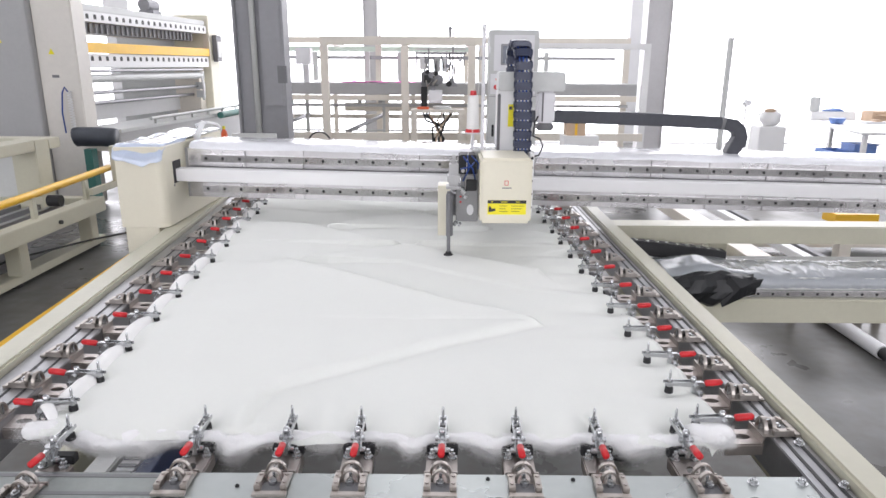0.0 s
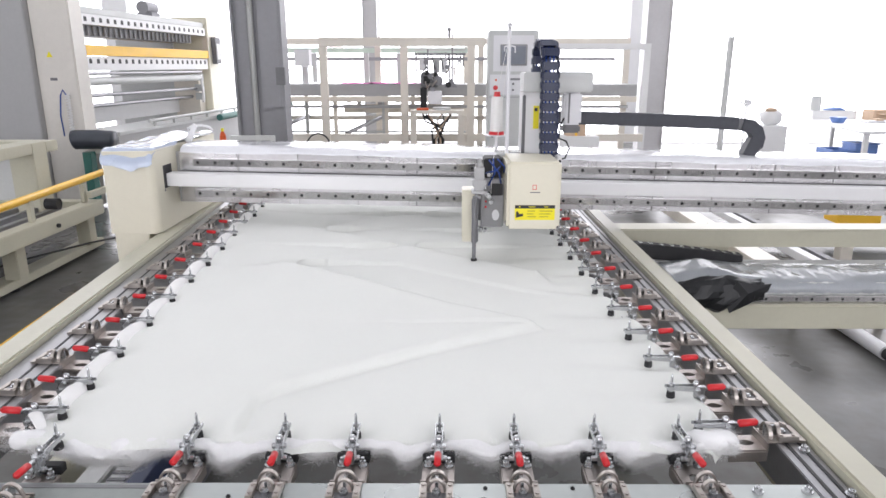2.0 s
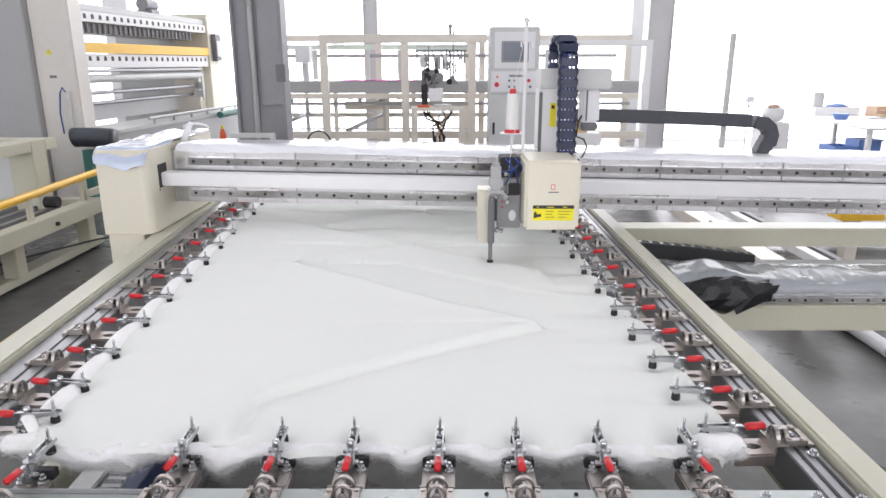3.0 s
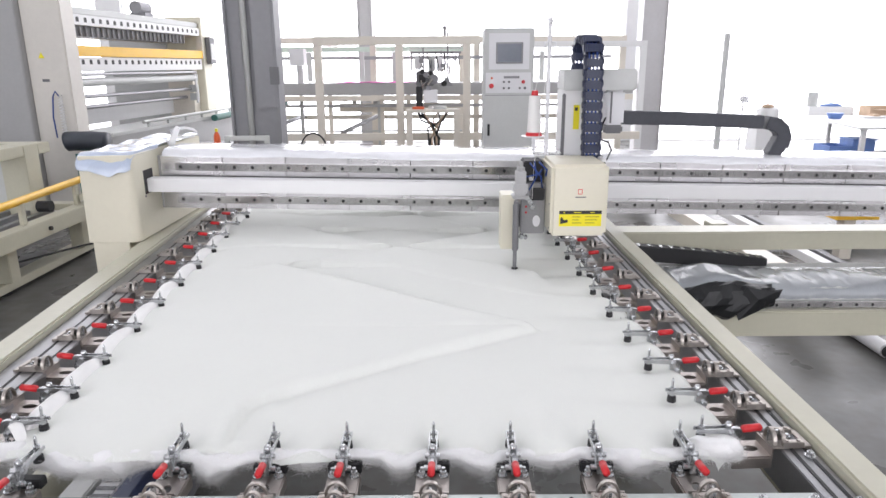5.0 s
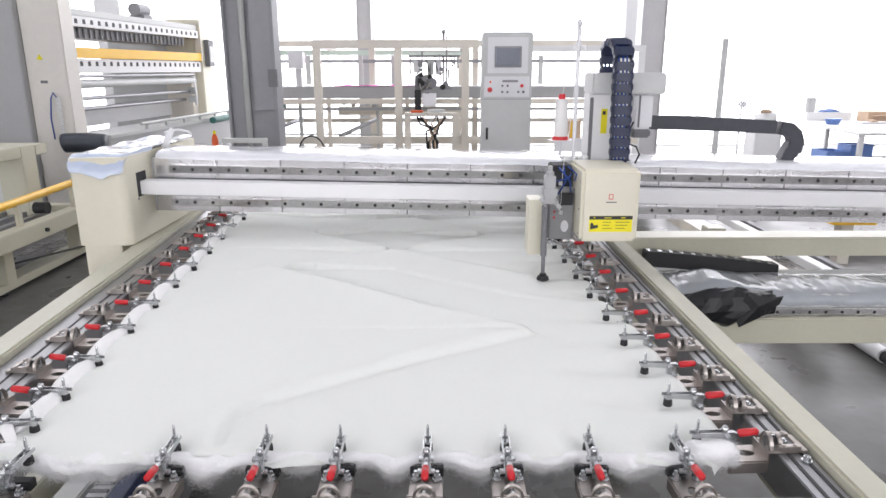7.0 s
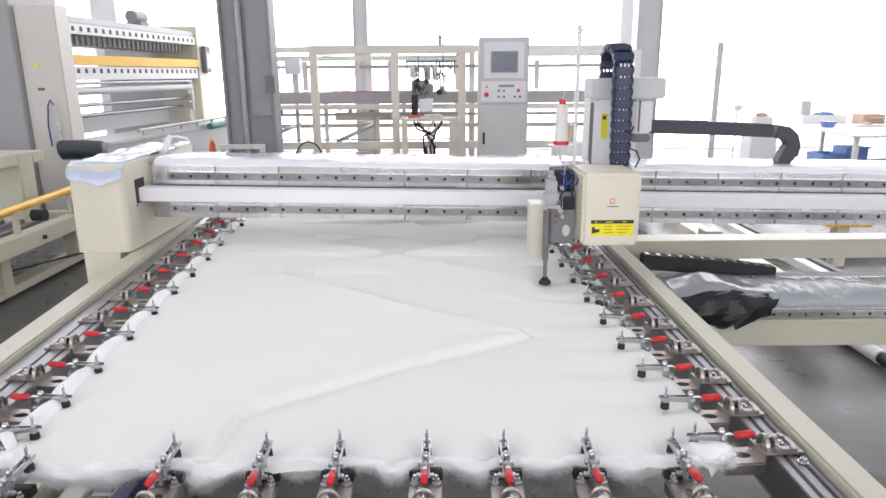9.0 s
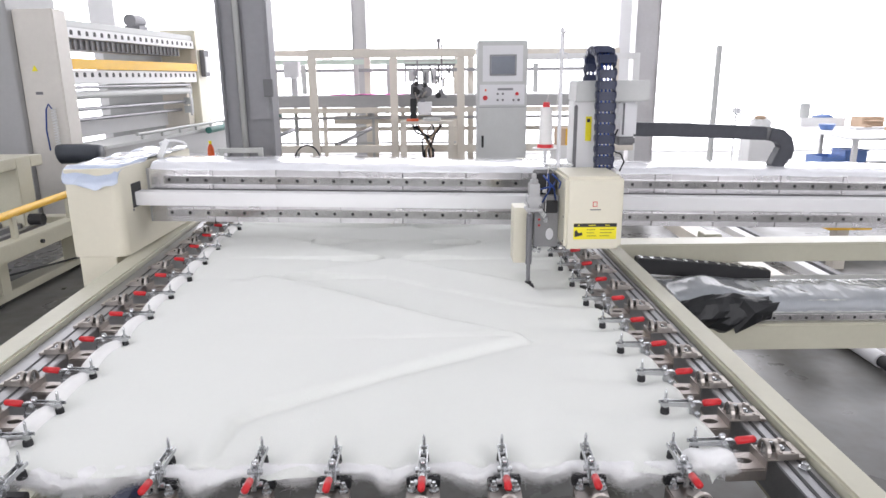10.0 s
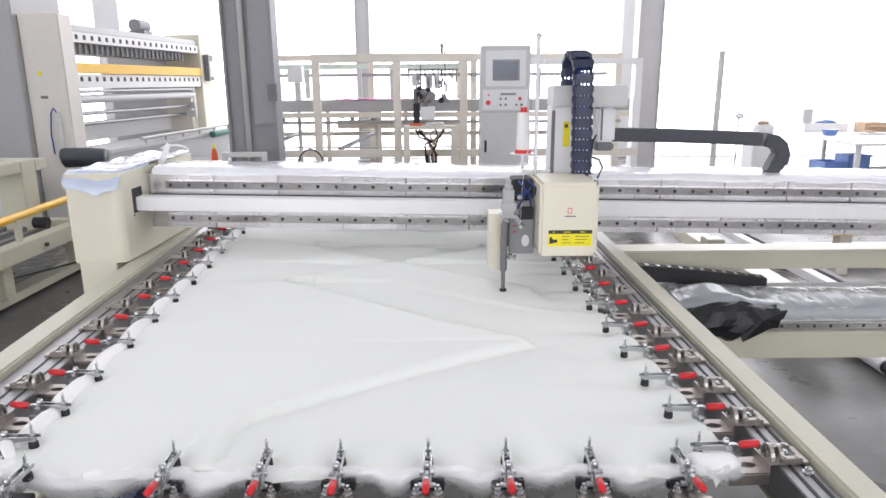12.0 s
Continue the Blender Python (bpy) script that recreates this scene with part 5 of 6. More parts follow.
    tube(bm, [(-0.01, -0.40, 1.30), (-0.04, -0.41, 1.36), (-0.08, -0.40, 1.30), (-0.11, -0.40, 1.08), (-0.10, -0.40, 0.85)], 0.008, 6)
    part("blue_hose", bm, BLUEHOSE, q, "blue air hose", smooth=True)
    # warning triangle
    for x, z in ((-0.17, 1.74), (-0.70, 1.86)):
        bm = bmesh.new()
        prism(bm, [(x - 0.032, z - 0.028), (x + 0.032, z - 0.028), (x, z + 0.032)], "y", -0.428 if x < -0.3 else -0.358, -0.4205 if x < -0.3 else -0.3505)
        part("warning_sign", bm, YELLOW, q, "yellow warning triangle")
    boxpart("type_plate", (-0.20, -0.12, -0.353, -0.3505, 1.46, 1.49), DARKGREY, q, "", 0)
    # drive motor on top
    bm = bmesh.new()
    cyl(bm, (-0.4, 2.1, 2.44), (-0.4, 2.4, 2.44), 0.09, 16)
    box(bm, -0.50, -0.28, 2.13, 2.36, 2.30, 2.37)
    part("top_motor", bm, STEELCOL, q, "grey drive motor")
    boxpart("motor_plate", (-0.65, -0.1, 1.95, 2.55, 2.271, 2.30), GREYPAINT, q)
    q.matrix_basis = pose(-4.03, 6.60, 0, 0, 0, -5) @ Matrix.Diagonal((1, 1, 0.965, 1))
    return q


big_quilter()


def bench_corner():
    c = thing("bottle", "small orange spray bottle beside the quilting machine", "bottle")
    bm = bmesh.new()
    cyl(bm, (-2.16, 5.4, 0.78), (-2.16, 5.4, 0.91), 0.034, 14, 0.030)
    cyl(bm, (-2.16, 5.4, 0.91), (-2.16, 5.4, 0.95), 0.030, 14, 0.012)
    part("bottle_body", bm, ORANGE, c, bevel=0.003)
    bm = bmesh.new()
    cyl(bm, (-2.16, 5.4, 0.9505), (-2.16, 5.4, 0.98), 0.014, 10)
    part("cap", bm, YELLOW, c)
    t = thing("side_bench", "grey bench with a dark top beside the column", "bench")
    boxpart("bench_top", (-2.75, -1.90, 5.25, 6.2, 0.74, 0.78), DARKGREY, t)
    for x in (-2.73, -1.96):
        for y in (5.27, 6.12):
            boxpart("leg", (x, x + 0.05, y, y + 0.05, 0, 0.74), GREYPAINT, t)


bench_corner()


# ---- frame machine with a small sewing head, in the background ----
def frame_machine():
    f = thing("sewing_station", "beige open-frame sewing machine with a magenta cloth on its bed", "sewing machine")
    y0, y1 = 8.0, 9.6
    for x in (-1.67, -0.60, 0.29):
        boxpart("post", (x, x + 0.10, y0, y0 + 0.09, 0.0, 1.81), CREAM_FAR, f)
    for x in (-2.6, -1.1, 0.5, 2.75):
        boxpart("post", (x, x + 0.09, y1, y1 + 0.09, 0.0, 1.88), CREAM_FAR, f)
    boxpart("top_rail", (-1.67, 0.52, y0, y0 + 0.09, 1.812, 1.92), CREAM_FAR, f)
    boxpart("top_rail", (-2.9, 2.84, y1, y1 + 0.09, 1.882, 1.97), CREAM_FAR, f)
    boxpart("top_rail", (1.2, 2.84, y0 + 0.5, y0 + 0.58, 1.78, 1.86), WHITEP, f)
    boxpart("post", (2.75, 2.84, y0 + 0.5, y0 + 0.58, 0.0, 1.778), WHITEP, f)
    for x in (-1.67, 0.29):
        boxpart("cross_rail", (x, x + 0.09, y0 + 0.092, y1 - 0.002, 1.82, 1.90), CREAM_FAR, f)
    boxpart("bed", (-2.9, 2.7, 8.55, 9.4, 1.15, 1.31), SIDEGREY, f, "grey sewing bed", 0.01)
    boxpart("bed_rail", (-2.9, 2.7, 8.53, 8.548, 1.07, 1.145), CREAM_FAR, f)
    bm = bmesh.new()
    n, m = 40, 8
    g = [[bm.verts.new((-1.50 + 1.15 * i / n, 8.58 + 0.5 * j / m, 1.318 + 0.028 * max(0, noise.noise(Vector((i * 0.22, j * 0.3, 2)))) + 0.008 * noise.noise(Vector((i, j, 0))))) for i in range(n + 1)] for j in range(m + 1)]
    for a, b in zip(g, g[1:]):
        for i in range(n):
            bm.faces.new((a[i], a[i + 1], b[i + 1], b[i]))
    part("cloth", bm, PINK, f, "crumpled magenta cloth", smooth=True)
    # lower stretchers
    boxpart("stretcher", (-2.7, 2.7, y0 + 0.095, y0 + 0.17, 0.56, 0.66), CREAM_FAR, f)
    boxpart("stretcher", (-2.7, 2.7, 9.3, 9.38, 0.76, 0.82), CREAM_FAR, f)
    for x in (-2.1, -0.95):
        bm = bmesh.new()
        tube(bm, [(x, 9.3, 0.82), (x - 0.42, 8.2, 0.66)], 0.03, 8)
        part("diagonal", bm, ALU, f)
        boxpart("bed_leg", (x, x + 0.05, 9.0, 9.05, 0.0, 1.15), GREYPAINT, f)
    # shelf panel, thin rails and small fittings under the bed
    boxpart("shelf_panel", (-1.58, 0.28, 9.44, 9.46, 0.86, 0.99), CREAM_FAR, f, "pale beige shelf panel", 0.004)
    boxpart("thin_rail", (-2.6, 0.3, 8.95, 8.98, 0.60, 0.625), GREYPAINT, f)
    boxpart("thin_rail", (-2.6, 0.3, 9.20, 9.23, 0.48, 0.505), SIDEGREY, f)
    boxpart("thin_rail", (-2.85, 2.6, 8.60, 8.63, 0.98, 1.02), SIDEGREY, f)
    for x in (-2.32, -1.62, -0.88, -0.50):
        boxpart("bed_leg", (x, x + 0.055, 8.66, 8.715, 0.0, 1.149), CREAM_FAR, f)
    bm = bmesh.new()
    cyl(bm, (-2.62, 8.9, 1.03), (-2.26, 8.9, 1.03), 0.055, 14)
    part("drive_roller", bm, TEAL, f, "dark green drive roller")
    for x, z in ((-1.42, 1.05), (-1.28, 1.03), (-1.08, 1.05), (-0.98, 1.02), (-0.72, 1.05)):
        boxpart("fitting", (x, x + 0.06, 8.70, 8.75, z, z + 0.07), SIDEGREY, f, "", 0.006)
    # upper guides and green rail behind
    boxpart("guide_rail", (-2.8, 2.6, 9.53, 9.58, 1.64, 1.69), ALU, f)
    for x in (-2.05, -1.25, -0.75, 1.5):
        boxpart("hanger", (x, x + 0.07, 9.46, 9.525, 1.315, 1.75), GREYPAINT, f)
    boxpart("carriage", (-2.08, -1.88, 8.4, 8.6, 1.56, 1.78), LABELGREY, f)
    boxpart("carriage_column", (-2.02, -1.94, 8.56, 8.64, 1.312, 1.559), LABELGREY, f)
    # sewing head: casting, motor, rods
    h = new("head")
    h.parent = f
    boxpart("casting", (-0.34, -0.10, 8.20, 8.54, 1.28, 1.47), DARKGREY, h, "dark sewing head casting", 0.012)
    boxpart("casting_face", (-0.30, -0.21, 8.18, 8.199, 1.33, 1.43), BLACK, h, "", 0.004)
    boxpart("pale_box", (-0.24, -0.05, 8.10, 8.3, 1.06, 1.23), LABELGREY, h, "pale grey box", 0.006)
    boxpart("black_chain", (-0.34, -0.255, 8.12, 8.2, 0.99, 1.279), BLACK, h, "", 0.006)
    bm = bmesh.new()
    cyl(bm, (-0.10, 8.25, 1.37), (-0.10, 8.17, 1.37), 0.065, 18)
    part("handwheel", bm, STEELCOL, h)
    boxpart("neck", (-0.17, -0.08, 8.25, 8.33, 1.471, 1.66), GREYPAINT, h, "", 0.006)
    boxpart("crossbar", (-0.42, 0.27, 8.22, 8.27, 1.70, 1.73), STEELCOL, h)
    boxpart("crossbar", (-0.42, 0.27, 8.30, 8.33, 1.76, 1.785), GREYPAINT, h)
    for x, a, b in ((-0.40, 1.48, 1.70), (0.05, 1.34, 1.70), (0.09, 1.30, 1.98), (-0.24, 1.48, 1.78), (0.0, 1.48, 1.74), (0.20, 1.58, 1.70), (-0.13, 1.45, 1.62), (-0.30, 1.47, 1.66), (0.24, 1.55, 1.73)):
        bm = bmesh.new()
        cyl(bm, (x, 8.24, a), (x, 8.24, b), 0.011, 8)
        part("rod", bm, STEELCOL, h)
    bm = bmesh.new()
    ball(bm, (0.05, 8.24, 2.03), 0.03, 2)
    cyl(bm, (0.05, 8.24, 1.93), (0.05, 8.24, 2.01), 0.02, 8)
    part("sensor", bm, STEELCOL, h)
    boxpart("thread_holder", (-0.06, 0.02, 8.2, 8.23, 1.47, 1.66), LABELGREY, h, "", 0.01)
    boxpart("thread_holder", (-0.36, -0.26, 8.2, 8.23, 1.50, 1.66), LABELGREY, h, "", 0.01)
    bm = bmesh.new()
    prism(bm, [(-0.02, 1.28), (0.16, 1.28), (0.12, 1.34), (0.09, 1.42)], "y", 8.18, 8.2)
    part("bracket", bm, STEELCOL, h)
    r = random.Random(21)
    for k in range(16):
        x, z = r.uniform(-0.36, 0.12), r.uniform(1.24, 1.62)
        bm = bmesh.new()
        if k % 2:
            cyl(bm, (x, 8.17, z), (x, 8.17 - r.uniform(0.02, 0.06), z), r.uniform(0.018, 0.042), 12)
        else:
            cyl(bm, (x, 8.16, z), (x + r.uniform(-0.10, 0.10), 8.14, z + r.uniform(0.06, 0.16)), r.uniform(0.008, 0.014), 8)
        part("fitting", bm, (ZINC, STEELCOL, NICKEL, BLACK)[k % 4], h)
    bm = bmesh.new()
    for k in range(5):
        x = -0.30 + 0.11 * k
        tube(bm, [(x, 8.23, 1.72), (x + 0.02, 8.12, 1.66 - 0.03 * (k % 2)), (x + 0.05, 8.16, 1.52)], 0.007, 5)
    part("wire", bm, BLACK, h, smooth=True)
    g = thing("guide_rail", "pale green steel rail on posts behind the sewing frame", "rail")
    boxpart("beam", (-2.8, 0.4, 10.4, 10.46, 1.77, 1.85), PALEGREEN, g, "pale green beam")
    for x in (-2.7, 0.3):
        boxpart("rail_post", (x, x + 0.06, 10.4, 10.46, 0, 1.769), CREAM_FAR, g)
    return f


frame_machine()


def stand():
    s = thing("machine_stand", "beige stand with hanging black cables", "stand")
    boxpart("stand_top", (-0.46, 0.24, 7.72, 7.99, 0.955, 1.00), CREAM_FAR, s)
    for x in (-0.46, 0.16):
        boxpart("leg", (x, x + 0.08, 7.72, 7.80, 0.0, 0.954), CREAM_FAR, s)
    boxpart("red_tray", (-0.38, -0.22, 7.74, 7.86, 1.0005, 1.03), ORANGE, s, "red tray", 0.008)
    bm = bmesh.new()
    cyl(bm, (-0.05, 7.86, 1.0005), (-0.05, 7.86, 1.035), 0.12, 20)
    part("turntable", bm, GREYPAINT, s)
    r = random.Random(3)
    for k in range(9):
        bm = bmesh.new()
        a = r.uniform(-0.32, 0.08)
        pts = [(a, 7.78, 0.95), (a * 0.6 - 0.04 + r.uniform(-0.05, 0.05), 7.76, 0.86), (r.uniform(-0.2, 0.0), 7.76, 0.76), (r.uniform(-0.2, 0.02), 7.78, 0.62), (r.uniform(-0.2, 0.02), 7.80, 0.3)]
        tube(bm, pts, 0.014, 6)
        part("cable", bm, BLACK if k % 4 else CARD, s, "", smooth=True)


stand()


def control_cabinet():
    c = thing("control_cabinet", "grey control cabinet with a touch screen and buttons", "control cabinet")
    x0, x1, y0 = 0.50, 1.075, 6.9
    boxpart("cabinet_body", (x0, x1, y0, y0 + 0.42, 0.06, 1.957), GREYPAINT, c, "", 0.012)
    boxpart("plinth", (x0 + 0.02, x1 - 0.02, y0 + 0.02, y0 + 0.4, 0, 0.06), DARKGREY, c)
    boxpart("screen_panel", (x0 + 0.055, x1 - 0.055, y0 - 0.008, y0 - 0.001, 1.50, 1.90), LABELGREY, c, "pale screen panel", 0.003)
    sc = boxpart("screen_frame", (0.635, 0.945, y0 - 0.02, y0 - 0.0085, 1.565, 1.80), STEELCOL, c, "grey touch screen", 0.004)
    boxpart("screen", (0.655, 0.925, y0 - 0.0225, y0 - 0.0205, 1.585, 1.78), SCREEN, sc, "", 0)
    bp = boxpart("button_panel", (x0 + 0.02, x1 - 0.03, y0 - 0.008, y0 - 0.001, 1.235, 1.465), LABELGREY, c, "pale button panel", 0.003)
    for dims, m in (((0.73, 0.91, y0 - 0.0105, y0 - 0.0085, 1.40, 1.425), STEELCOL), ((0.58, 0.60, y0 - 0.0105, y0 - 0.0085, 1.39, 1.415), ORANGE)):
        boxpart("print_bar", dims, m, bp, bevel=0)
    for x, z, r, m in ((0.585, 1.315, 0.028, RED), (0.73, 1.36, 0.013, DARKGREY), (0.79, 1.36, 0.013, DARKGREY), (0.955, 1.36, 0.020, RED), (0.73, 1.29, 0.013, DARKGREY), (0.79, 1.29, 0.013, DARKGREY), (0.915, 1.29, 0.013, DARKGREY), (0.975, 1.29, 0.015, DARKGREY)):
        bm = bmesh.new()
        cyl(bm, (x, y0 - 0.009, z), (x, y0 - 0.028, z), r, 14)
        part("button", bm, m, bp, bevel=0.003)
    boxpart("door_handle", (0.545, 0.572, y0 - 0.012, y0 - 0.001, 0.74, 0.88), BLACK, c, "black door handle")
    boxpart("door_seam", (x0 + 0.01, x1 - 0.01, y0 - 0.003, y0 - 0.001, 1.205, 1.212), STEELCOL, c, "", 0)


control_cabinet()


# ---- right side of the hall ----
def partition_pole():
    p = thing("pipe_post", "thin grey steel pipe post on the floor", "post")
    bm = bmesh.new()
    cyl(bm, (4.27, 9.35, 0.0), (4.27, 9.35, 1.98), 0.045, 14)
    cyl(bm, (4.27, 9.35, 0.0), (4.27, 9.35, 0.02), 0.10, 18)
    part("pipe", bm, GREYPAINT, p, smooth=False)


partition_pole()


def work_table():
    t = thing("work_table", "white worktable with pale steel legs", "table")
    bm = bmesh.new()
    prism(bm, [(5.54, 7.83), (9.2, 8.0), (9.5, 10.3), (5.95, 10.4)], "z", 0.685, 0.72)
    part("tabletop", bm, WHITEP, t, bevel=0.004)
    for x, y in ((5.66, 7.95), (9.05, 8.1), (9.3, 10.1), (6.5, 10.25), (7.4, 8.0)):
        boxpart("leg", (x - 0.03, x + 0.03, y - 0.03, y + 0.03, 0, 0.684), WHITEP, t)
    bm = bmesh.new()
    tube(bm, [(4.9, 8.3, 0.33), (5.4, 8.3, 0.33), (7.6, 8.4, 0.33)], 0.022, 8)
    part("stretcher", bm, GREYPAINT, t)
    z = 0.721
    b = thing("cardboard_box", "brown cardboard box on the worktable", "box")
    boxpart("carton", (6.80, 7.16, 9.70, 10.0, z, z + 0.16), CARD, b)
    boxpart("flap", (6.84, 7.18, 9.55, 9.698, z + 0.10, z + 0.112), CARD, b)
    b = thing("plastic_bowl", "translucent blue plastic bowl on the worktable", "bowl")
    bm = bmesh.new()
    cyl(bm, (6.02, 9.3, z), (6.02, 9.3, z + 0.085), 0.085, 24, 0.12)
    part("basin", bm, BLUE, b, bevel=0.006)
    b = thing("white_carton", "low white carton on the worktable", "box")
    boxpart("carton", (6.02, 6.75, 10.05, 10.34, z, z + 0.13), WHITEP, b)
    b = thing("canister", "pale grey canister on a white carton", "canister")
    bm = bmesh.new()
    cyl(bm, (6.13, 10.2, z + 0.131), (6.13, 10.2, z + 0.36), 0.08, 20)
    part("drum", bm, GREYPAINT, b, bevel=0.01)
    b = thing("cloth_heap", "crumpled blue cloth heap on a white carton", "cloth")
    bm = bmesh.new()
    for v in ball(bm, (0, 0, 0), 1.0, 3):
        p = v.co.copy()
        k = 1 + 0.4 * noise.noise(p * 2.1)
        v.co = Vector((6.45 + p.x * 0.17 * k, 10.2 + p.y * 0.11 * k, z + 0.132 + 0.05 * max(0, p.z * k)))
    part("heap", bm, BLUE, b, smooth=True)
    b = thing("tool_tray", "pale tray of small tools on the worktable", "tray")
    boxpart("tray", (6.45, 7.1, 9.25, 9.45, z, z + 0.03), LABELGREY, b)
    boxpart("tray_part", (6.6, 6.7, 9.27, 9.4, z + 0.031, z + 0.06), CARD, b)
    r = random.Random(8)
    for k in range(6):
        b = thing("parts_box", "small parts box on the worktable", "box", "parts boxes on the worktable")
        x, y = r.uniform(6.5, 8.6), r.uniform(8.3, 9.2)
        w, h = r.uniform(0.06, 0.14), r.uniform(0.03, 0.09)
        boxpart("carton", (x, x + w, y, y + w * 0.8, z, z + h), r.choice((CARD, DARKGREY, BLUE, WHITEP)), b)
    b = thing("plastic_crate", "open blue plastic crate under the worktable", "crate", "blue crates under the worktable")
    for dims in ((5.38, 5.70, 8.2, 8.22, 0.27, 0.43), (5.38, 5.70, 8.6, 8.62, 0.27, 0.43), (5.38, 5.40, 8.222, 8.598, 0.27, 0.43), (5.68, 5.70, 8.222, 8.598, 0.27, 0.43), (5.38, 5.70, 8.2, 8.62, 0.25, 0.269)):
        boxpart("crate_wall", dims, BLUE, b)
    b = thing("plastic_crate", "tall blue plastic crate under the worktable", "crate", "blue crates under the worktable")
    boxpart("crate_wall", (5.73, 6.04, 8.25, 8.6, 0.25, 0.50), BLUE, b, bevel=0.01)
    boxpart("rim", (5.72, 6.05, 8.24, 8.61, 0.501, 0.52), BLUE, b)
    b = thing("crate_pallet", "pale steel pallet rack under the worktable", "pallet")
    boxpart("deck", (5.15, 7.4, 8.15, 8.7, 0.21, 0.249), LABELGREY, b)
    for x in (5.2, 7.3):
        boxpart("pallet_leg", (x, x + 0.06, 8.2, 8.26, 0, 0.209), LABELGREY, b)
    b = thing("sack", "white sack with an orange top on a plinth", "sack")
    bm = bmesh.new()
    for v in ball(bm, (0, 0, 0), 1.0, 3):
        p = v.co.copy()
        k = 1 + 0.2 * noise.noise(p * 1.8 + Vector((3, 0, 0)))
        v.co = Vector((4.60 + p.x * 0.16 * k, 8.5 + p.y * 0.13 * k, 0.865 + p.z * 0.12 * k))
    part("sack_body", bm, WHITEP, b, smooth=True)
    bm = bmesh.new()
    for v in ball(bm, (0, 0, 0), 1.0, 2):
        p = v.co.copy()
        v.co = Vector((4.57 + p.x * 0.08, 8.45 + p.y * 0.07, 0.965 + p.z * 0.035))
    part("sack_top", bm, CARD, b, smooth=True)
    b = thing("white_plinth", "plain white plinth box under a sack", "plinth")
    boxpart("plinth_body", (4.41, 4.78, 8.33, 8.67, 0.0, 0.75), WHITEP, b, bevel=0.01)
    b = thing("floor_fan", "pale floor fan with a round guard", "fan")
    bm = bmesh.new()
    for r0 in (0.06, 0.11, 0.15):
        tube(bm, [(4.62 + r0 * math.cos(a), 9.3, 1.02 + r0 * math.sin(a)) for a in (k * math.pi / 10 for k in range(21))], 0.008, 5)
    for k in range(8):
        a = k * math.pi / 4
        tube(bm, [(4.62, 9.3, 1.02), (4.62 + 0.15 * math.cos(a), 9.3, 1.02 + 0.15 * math.sin(a))], 0.006, 5)
    part("guard_grille", bm, WHITEP, b)
    bm = bmesh.new()
    cyl(bm, (4.62, 9.36, 0.0), (4.62, 9.36, 1.0), 0.012, 10)
    cyl(bm, (4.62, 9.36, 0.0), (4.62, 9.36, 0.04), 0.2, 20)
    part("fan_stand", bm, WHITEP, b)
    bm = bmesh.new()
    cyl(bm, (4.62, 9.29, 1.02), (4.62, 9.40, 1.02), 0.045, 14)
    part("fan_hub", bm, LABELGREY, b)


work_table()


def floor_clutter():
    # low machine frame on the floor behind the gantry
    f = thing("floor_frame", "low cream floor frame with dark guide strips", "frame")
    boxpart("side_member", (2.16, 2.34, 2.5, 6.6, 0.16, 0.26), CREAM_FAR, f)
    boxpart("side_member", (2.72, 2.78, 2.7, 6.6, 0.20, 0.24), DARKGREY, f)
    boxpart("side_member", (2.60, 2.68, 2.7, 6.6, 0.18, 0.24), WHITEP, f)
    boxpart("cross_member", (1.9, 4.2, 4.45, 4.65, 0.05, 0.155), CREAM_FAR, f)
    boxpart("post", (1.98, 2.11, 3.66, 3.80, 0, 0.42), CREAM, f, bevel=0.006)
    boxpart("stop_block", (3.15, 3.5, 4.1, 4.3, 0.34, 0.42), YELLOWPAINT, f, "yellow stop block")
    boxpart("stop_post", (3.25, 3.35, 4.15, 4.25, 0, 0.339), CREAM_FAR, f)
    for x in (2.2, 2.62, 2.74):
        for y in (2.8, 6.4):
            boxpart("foot", (x, x + 0.03, y, y + 0.05, 0, 0.16 if x < 2.3 else 0.18 if x < 2.7 else 0.20), CREAM_FAR, f, bevel=0)
    p = thing("floor_roller", "grey roller with a black end lying on the floor", "roller")
    bm = bmesh.new()
    cyl(bm, (2.43, 2.25, 0.043), (2.43, 3.4, 0.043), 0.042, 20)
    part("tube", bm, LABELGREY, p)
    bm = bmesh.new()
    cyl(bm, (2.43, 2.15, 0.043), (2.43, 2.2485, 0.043), 0.034, 20)
    part("end_cap", bm, BLACK, p, bevel=0.004)
    # what shows through the gap at the near corner
    u = thing("drive_unit", "cream drive unit with a louvred panel under the table", "drive unit")
    boxpart("base", (-1.33, -0.92, 0.50, 1.3, 0.0, 0.20), DARKGREY, u, "dark grey base")
    boxpart("housing", (-1.305, -1.235, 0.52, 1.3, 0.2005, 0.30), CREAM, u, bevel=0.005)
    boxpart("housing", (-1.155, -1.075, 0.52, 1.3, 0.2005, 0.30), GREYPAINT, u, bevel=0.005)
    boxpart("panel", (-1.065, -1.0, 0.52, 1.3, 0.2005, 0.29), LABELGREY, u)
    for k in range(14):
        boxpart("louvre", (-1.062, -1.003, 0.54 + 0.04 * k, 0.553 + 0.04 * k, 0.2905, 0.296), DARKGREY, u, bevel=0)
    boxpart("motor_case", (-0.99, -0.935, 0.52, 1.3, 0.2005, 0.30), NAVY, u, "dark blue motor case")


floor_clutter()


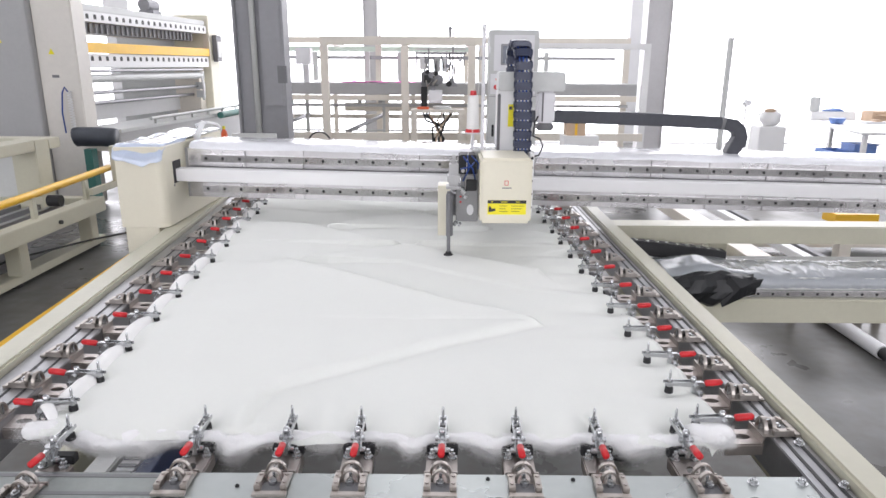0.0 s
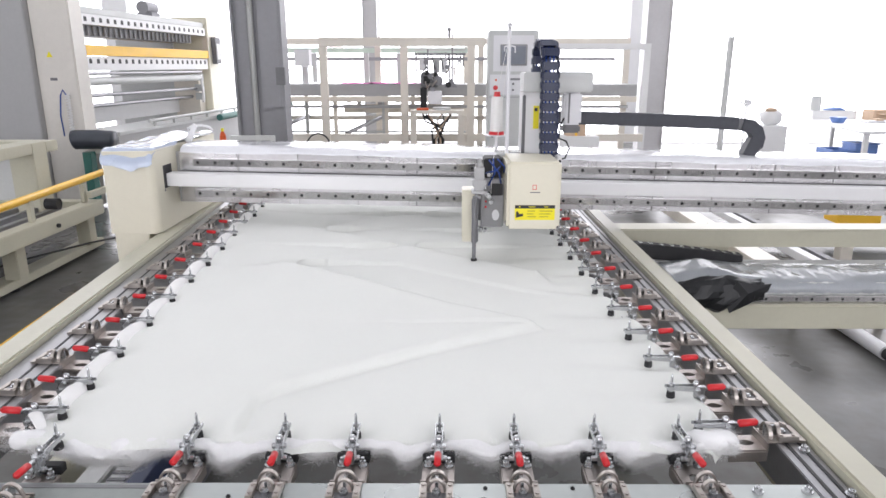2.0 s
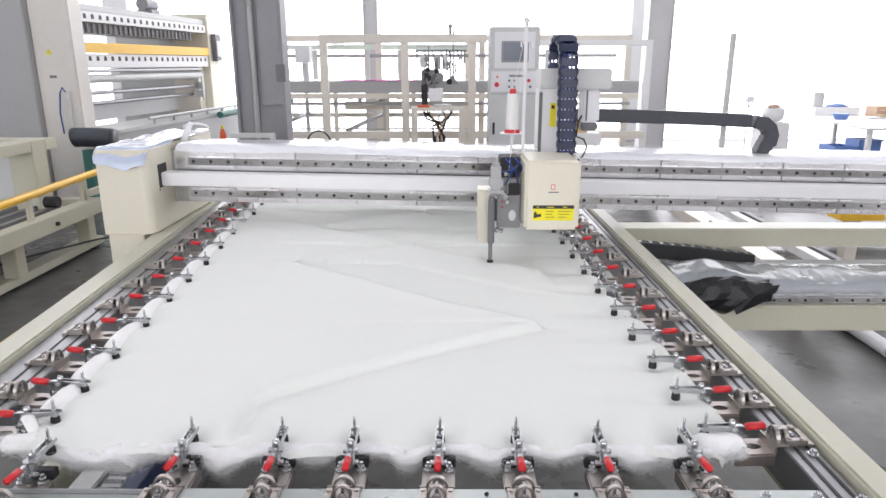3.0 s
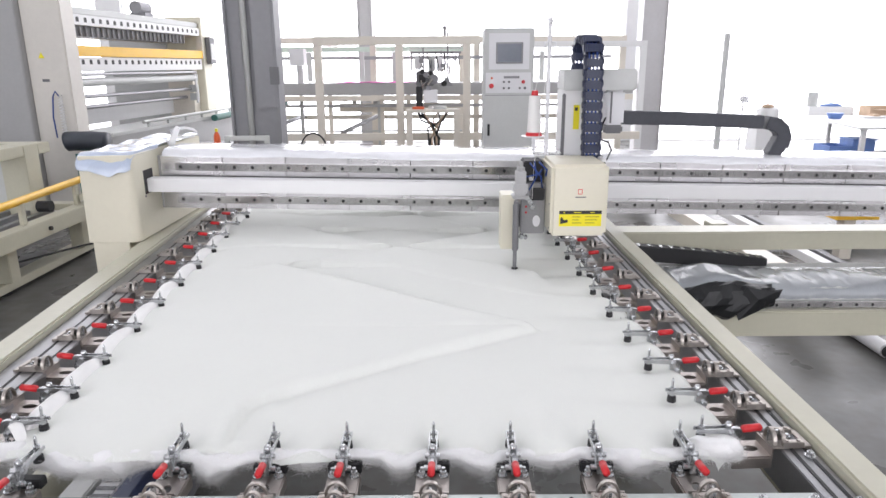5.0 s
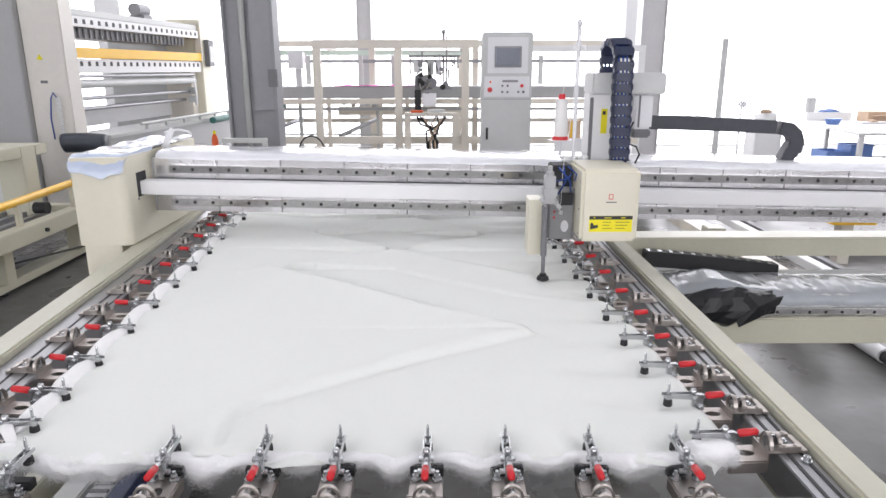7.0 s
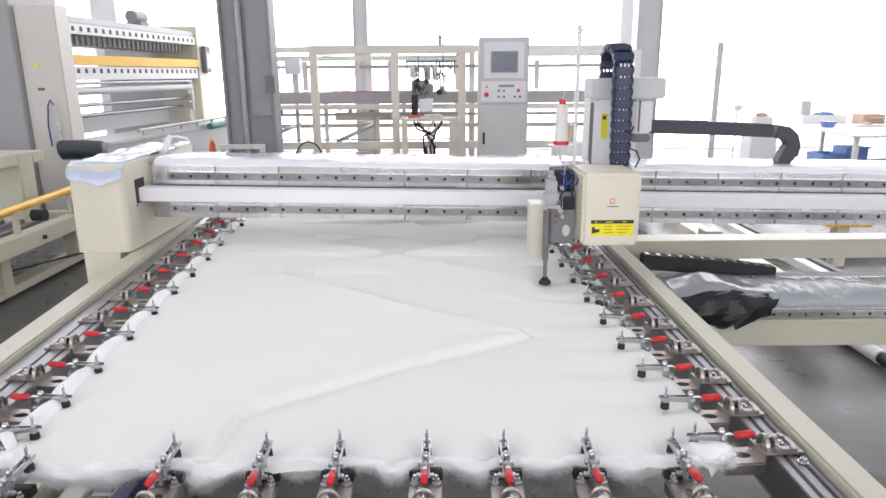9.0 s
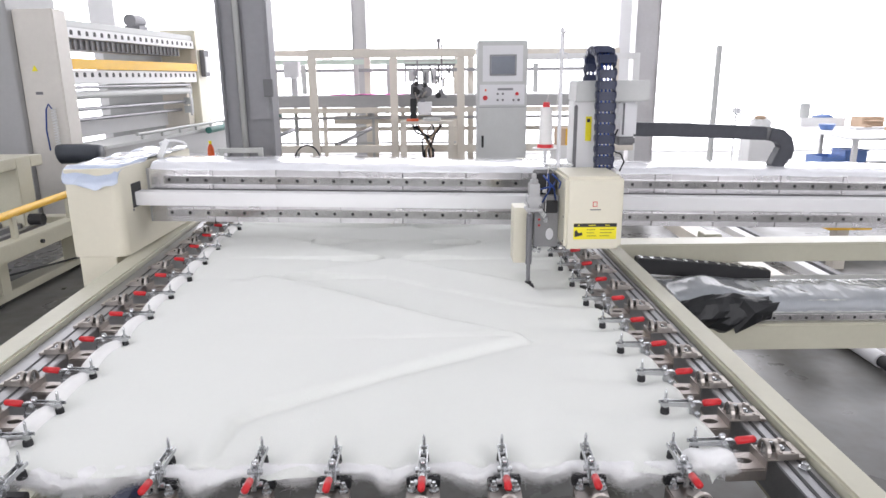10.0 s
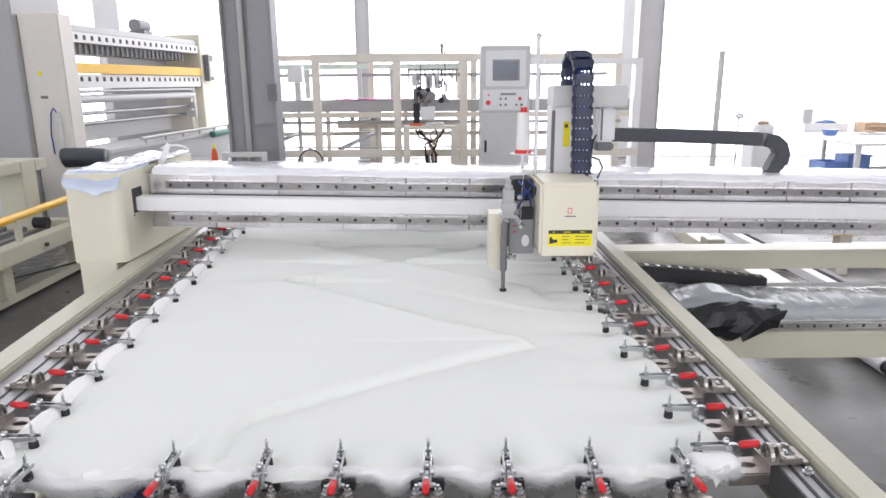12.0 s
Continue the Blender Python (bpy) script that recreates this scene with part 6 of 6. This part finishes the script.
def column_foot_things():
    f = thing("low_stand", "small grey steel stand at the column's foot", "stand")
    for dims in ((-1.84, -1.46, 4.62, 4.66, 0.945, 0.985), (-1.84, -1.80, 4.62, 4.66, 0.0, 0.944), (-1.50, -1.46, 4.62, 4.66, 0.0, 0.944), (-1.79, -1.51, 4.62, 4.66, 0.80, 0.83)):
        boxpart("bar", dims, GREYPAINT, f)
    c = thing("floor_cable", "black cable looping beside the column", "cable")
    bm = bmesh.new()
    tube(bm, [(-1.27 + 0.13 * math.cos(a), 5.6, max(0.0, 0.74 + 0.17 * math.sin(a)) if 0.05 < a < 3.1 else 0.0) for a in (math.pi * k / 24 for k in range(25))], 0.008, 8)
    part("loop", bm, BLACK, c, smooth=True)
    p = thing("white_plinth", "plain white plinth box on the floor", "plinth")
    boxpart("plinth_body", (1.44, 1.86, 7.0, 7.35, 0.0, 0.74), WHITEP, p)
    b = thing("carton", "yellow brown carton on a white plinth", "box")
    boxpart("carton_body", (1.47, 1.70, 7.05, 7.28, 0.741, 0.945), CARD, b)
    boxpart("tape", (1.57, 1.60, 7.047, 7.0495, 0.745, 0.94), YELLOWPAINT, b, bevel=0)


column_foot_things()

carrier_end(HEAD)

# ---- what moves ----
def motions():
    # seconds, head's way along the beam, gantry's way along the table
    steps = [(0, 0.0, 0.0), (0.5, 0.023, -0.012), (1, 0.048, -0.028), (1.5, 0.072, -0.043), (2, 0.096, -0.055), (2.5, 0.121, -0.070), (3, 0.147, -0.088),
             (4, 0.196, -0.120), (5, 0.243, -0.149), (5.5, 0.266, -0.164), (6, 0.290, -0.174), (6.5, 0.317, -0.176), (7, 0.344, -0.177), (7.6, 0.376, -0.177),
             (8.1, 0.392, -0.177), (8.5, 0.383, -0.176), (9, 0.360, -0.175), (9.5, 0.334, -0.175), (10, 0.308, -0.178), (10.5, 0.282, -0.181), (11, 0.258, -0.188),
             (11.5, 0.235, -0.199), (12, 0.211, -0.214)]
    walk(GANTRY, [(t, pose(0, s, 0)) for t, d, s in steps])
    walk(HEAD, [(t, pose(d, s, -d * 0.013)) for t, d, s in steps])
    walk(UPPER, [(t, pose(d * 0.5, 1.95 + s, -d * 0.006)) for t, d, s in steps])
    walk(LOWER, [(t, pose(d * 0.5, 2.0 + s, 0)) for t, d, s in steps])


motions()
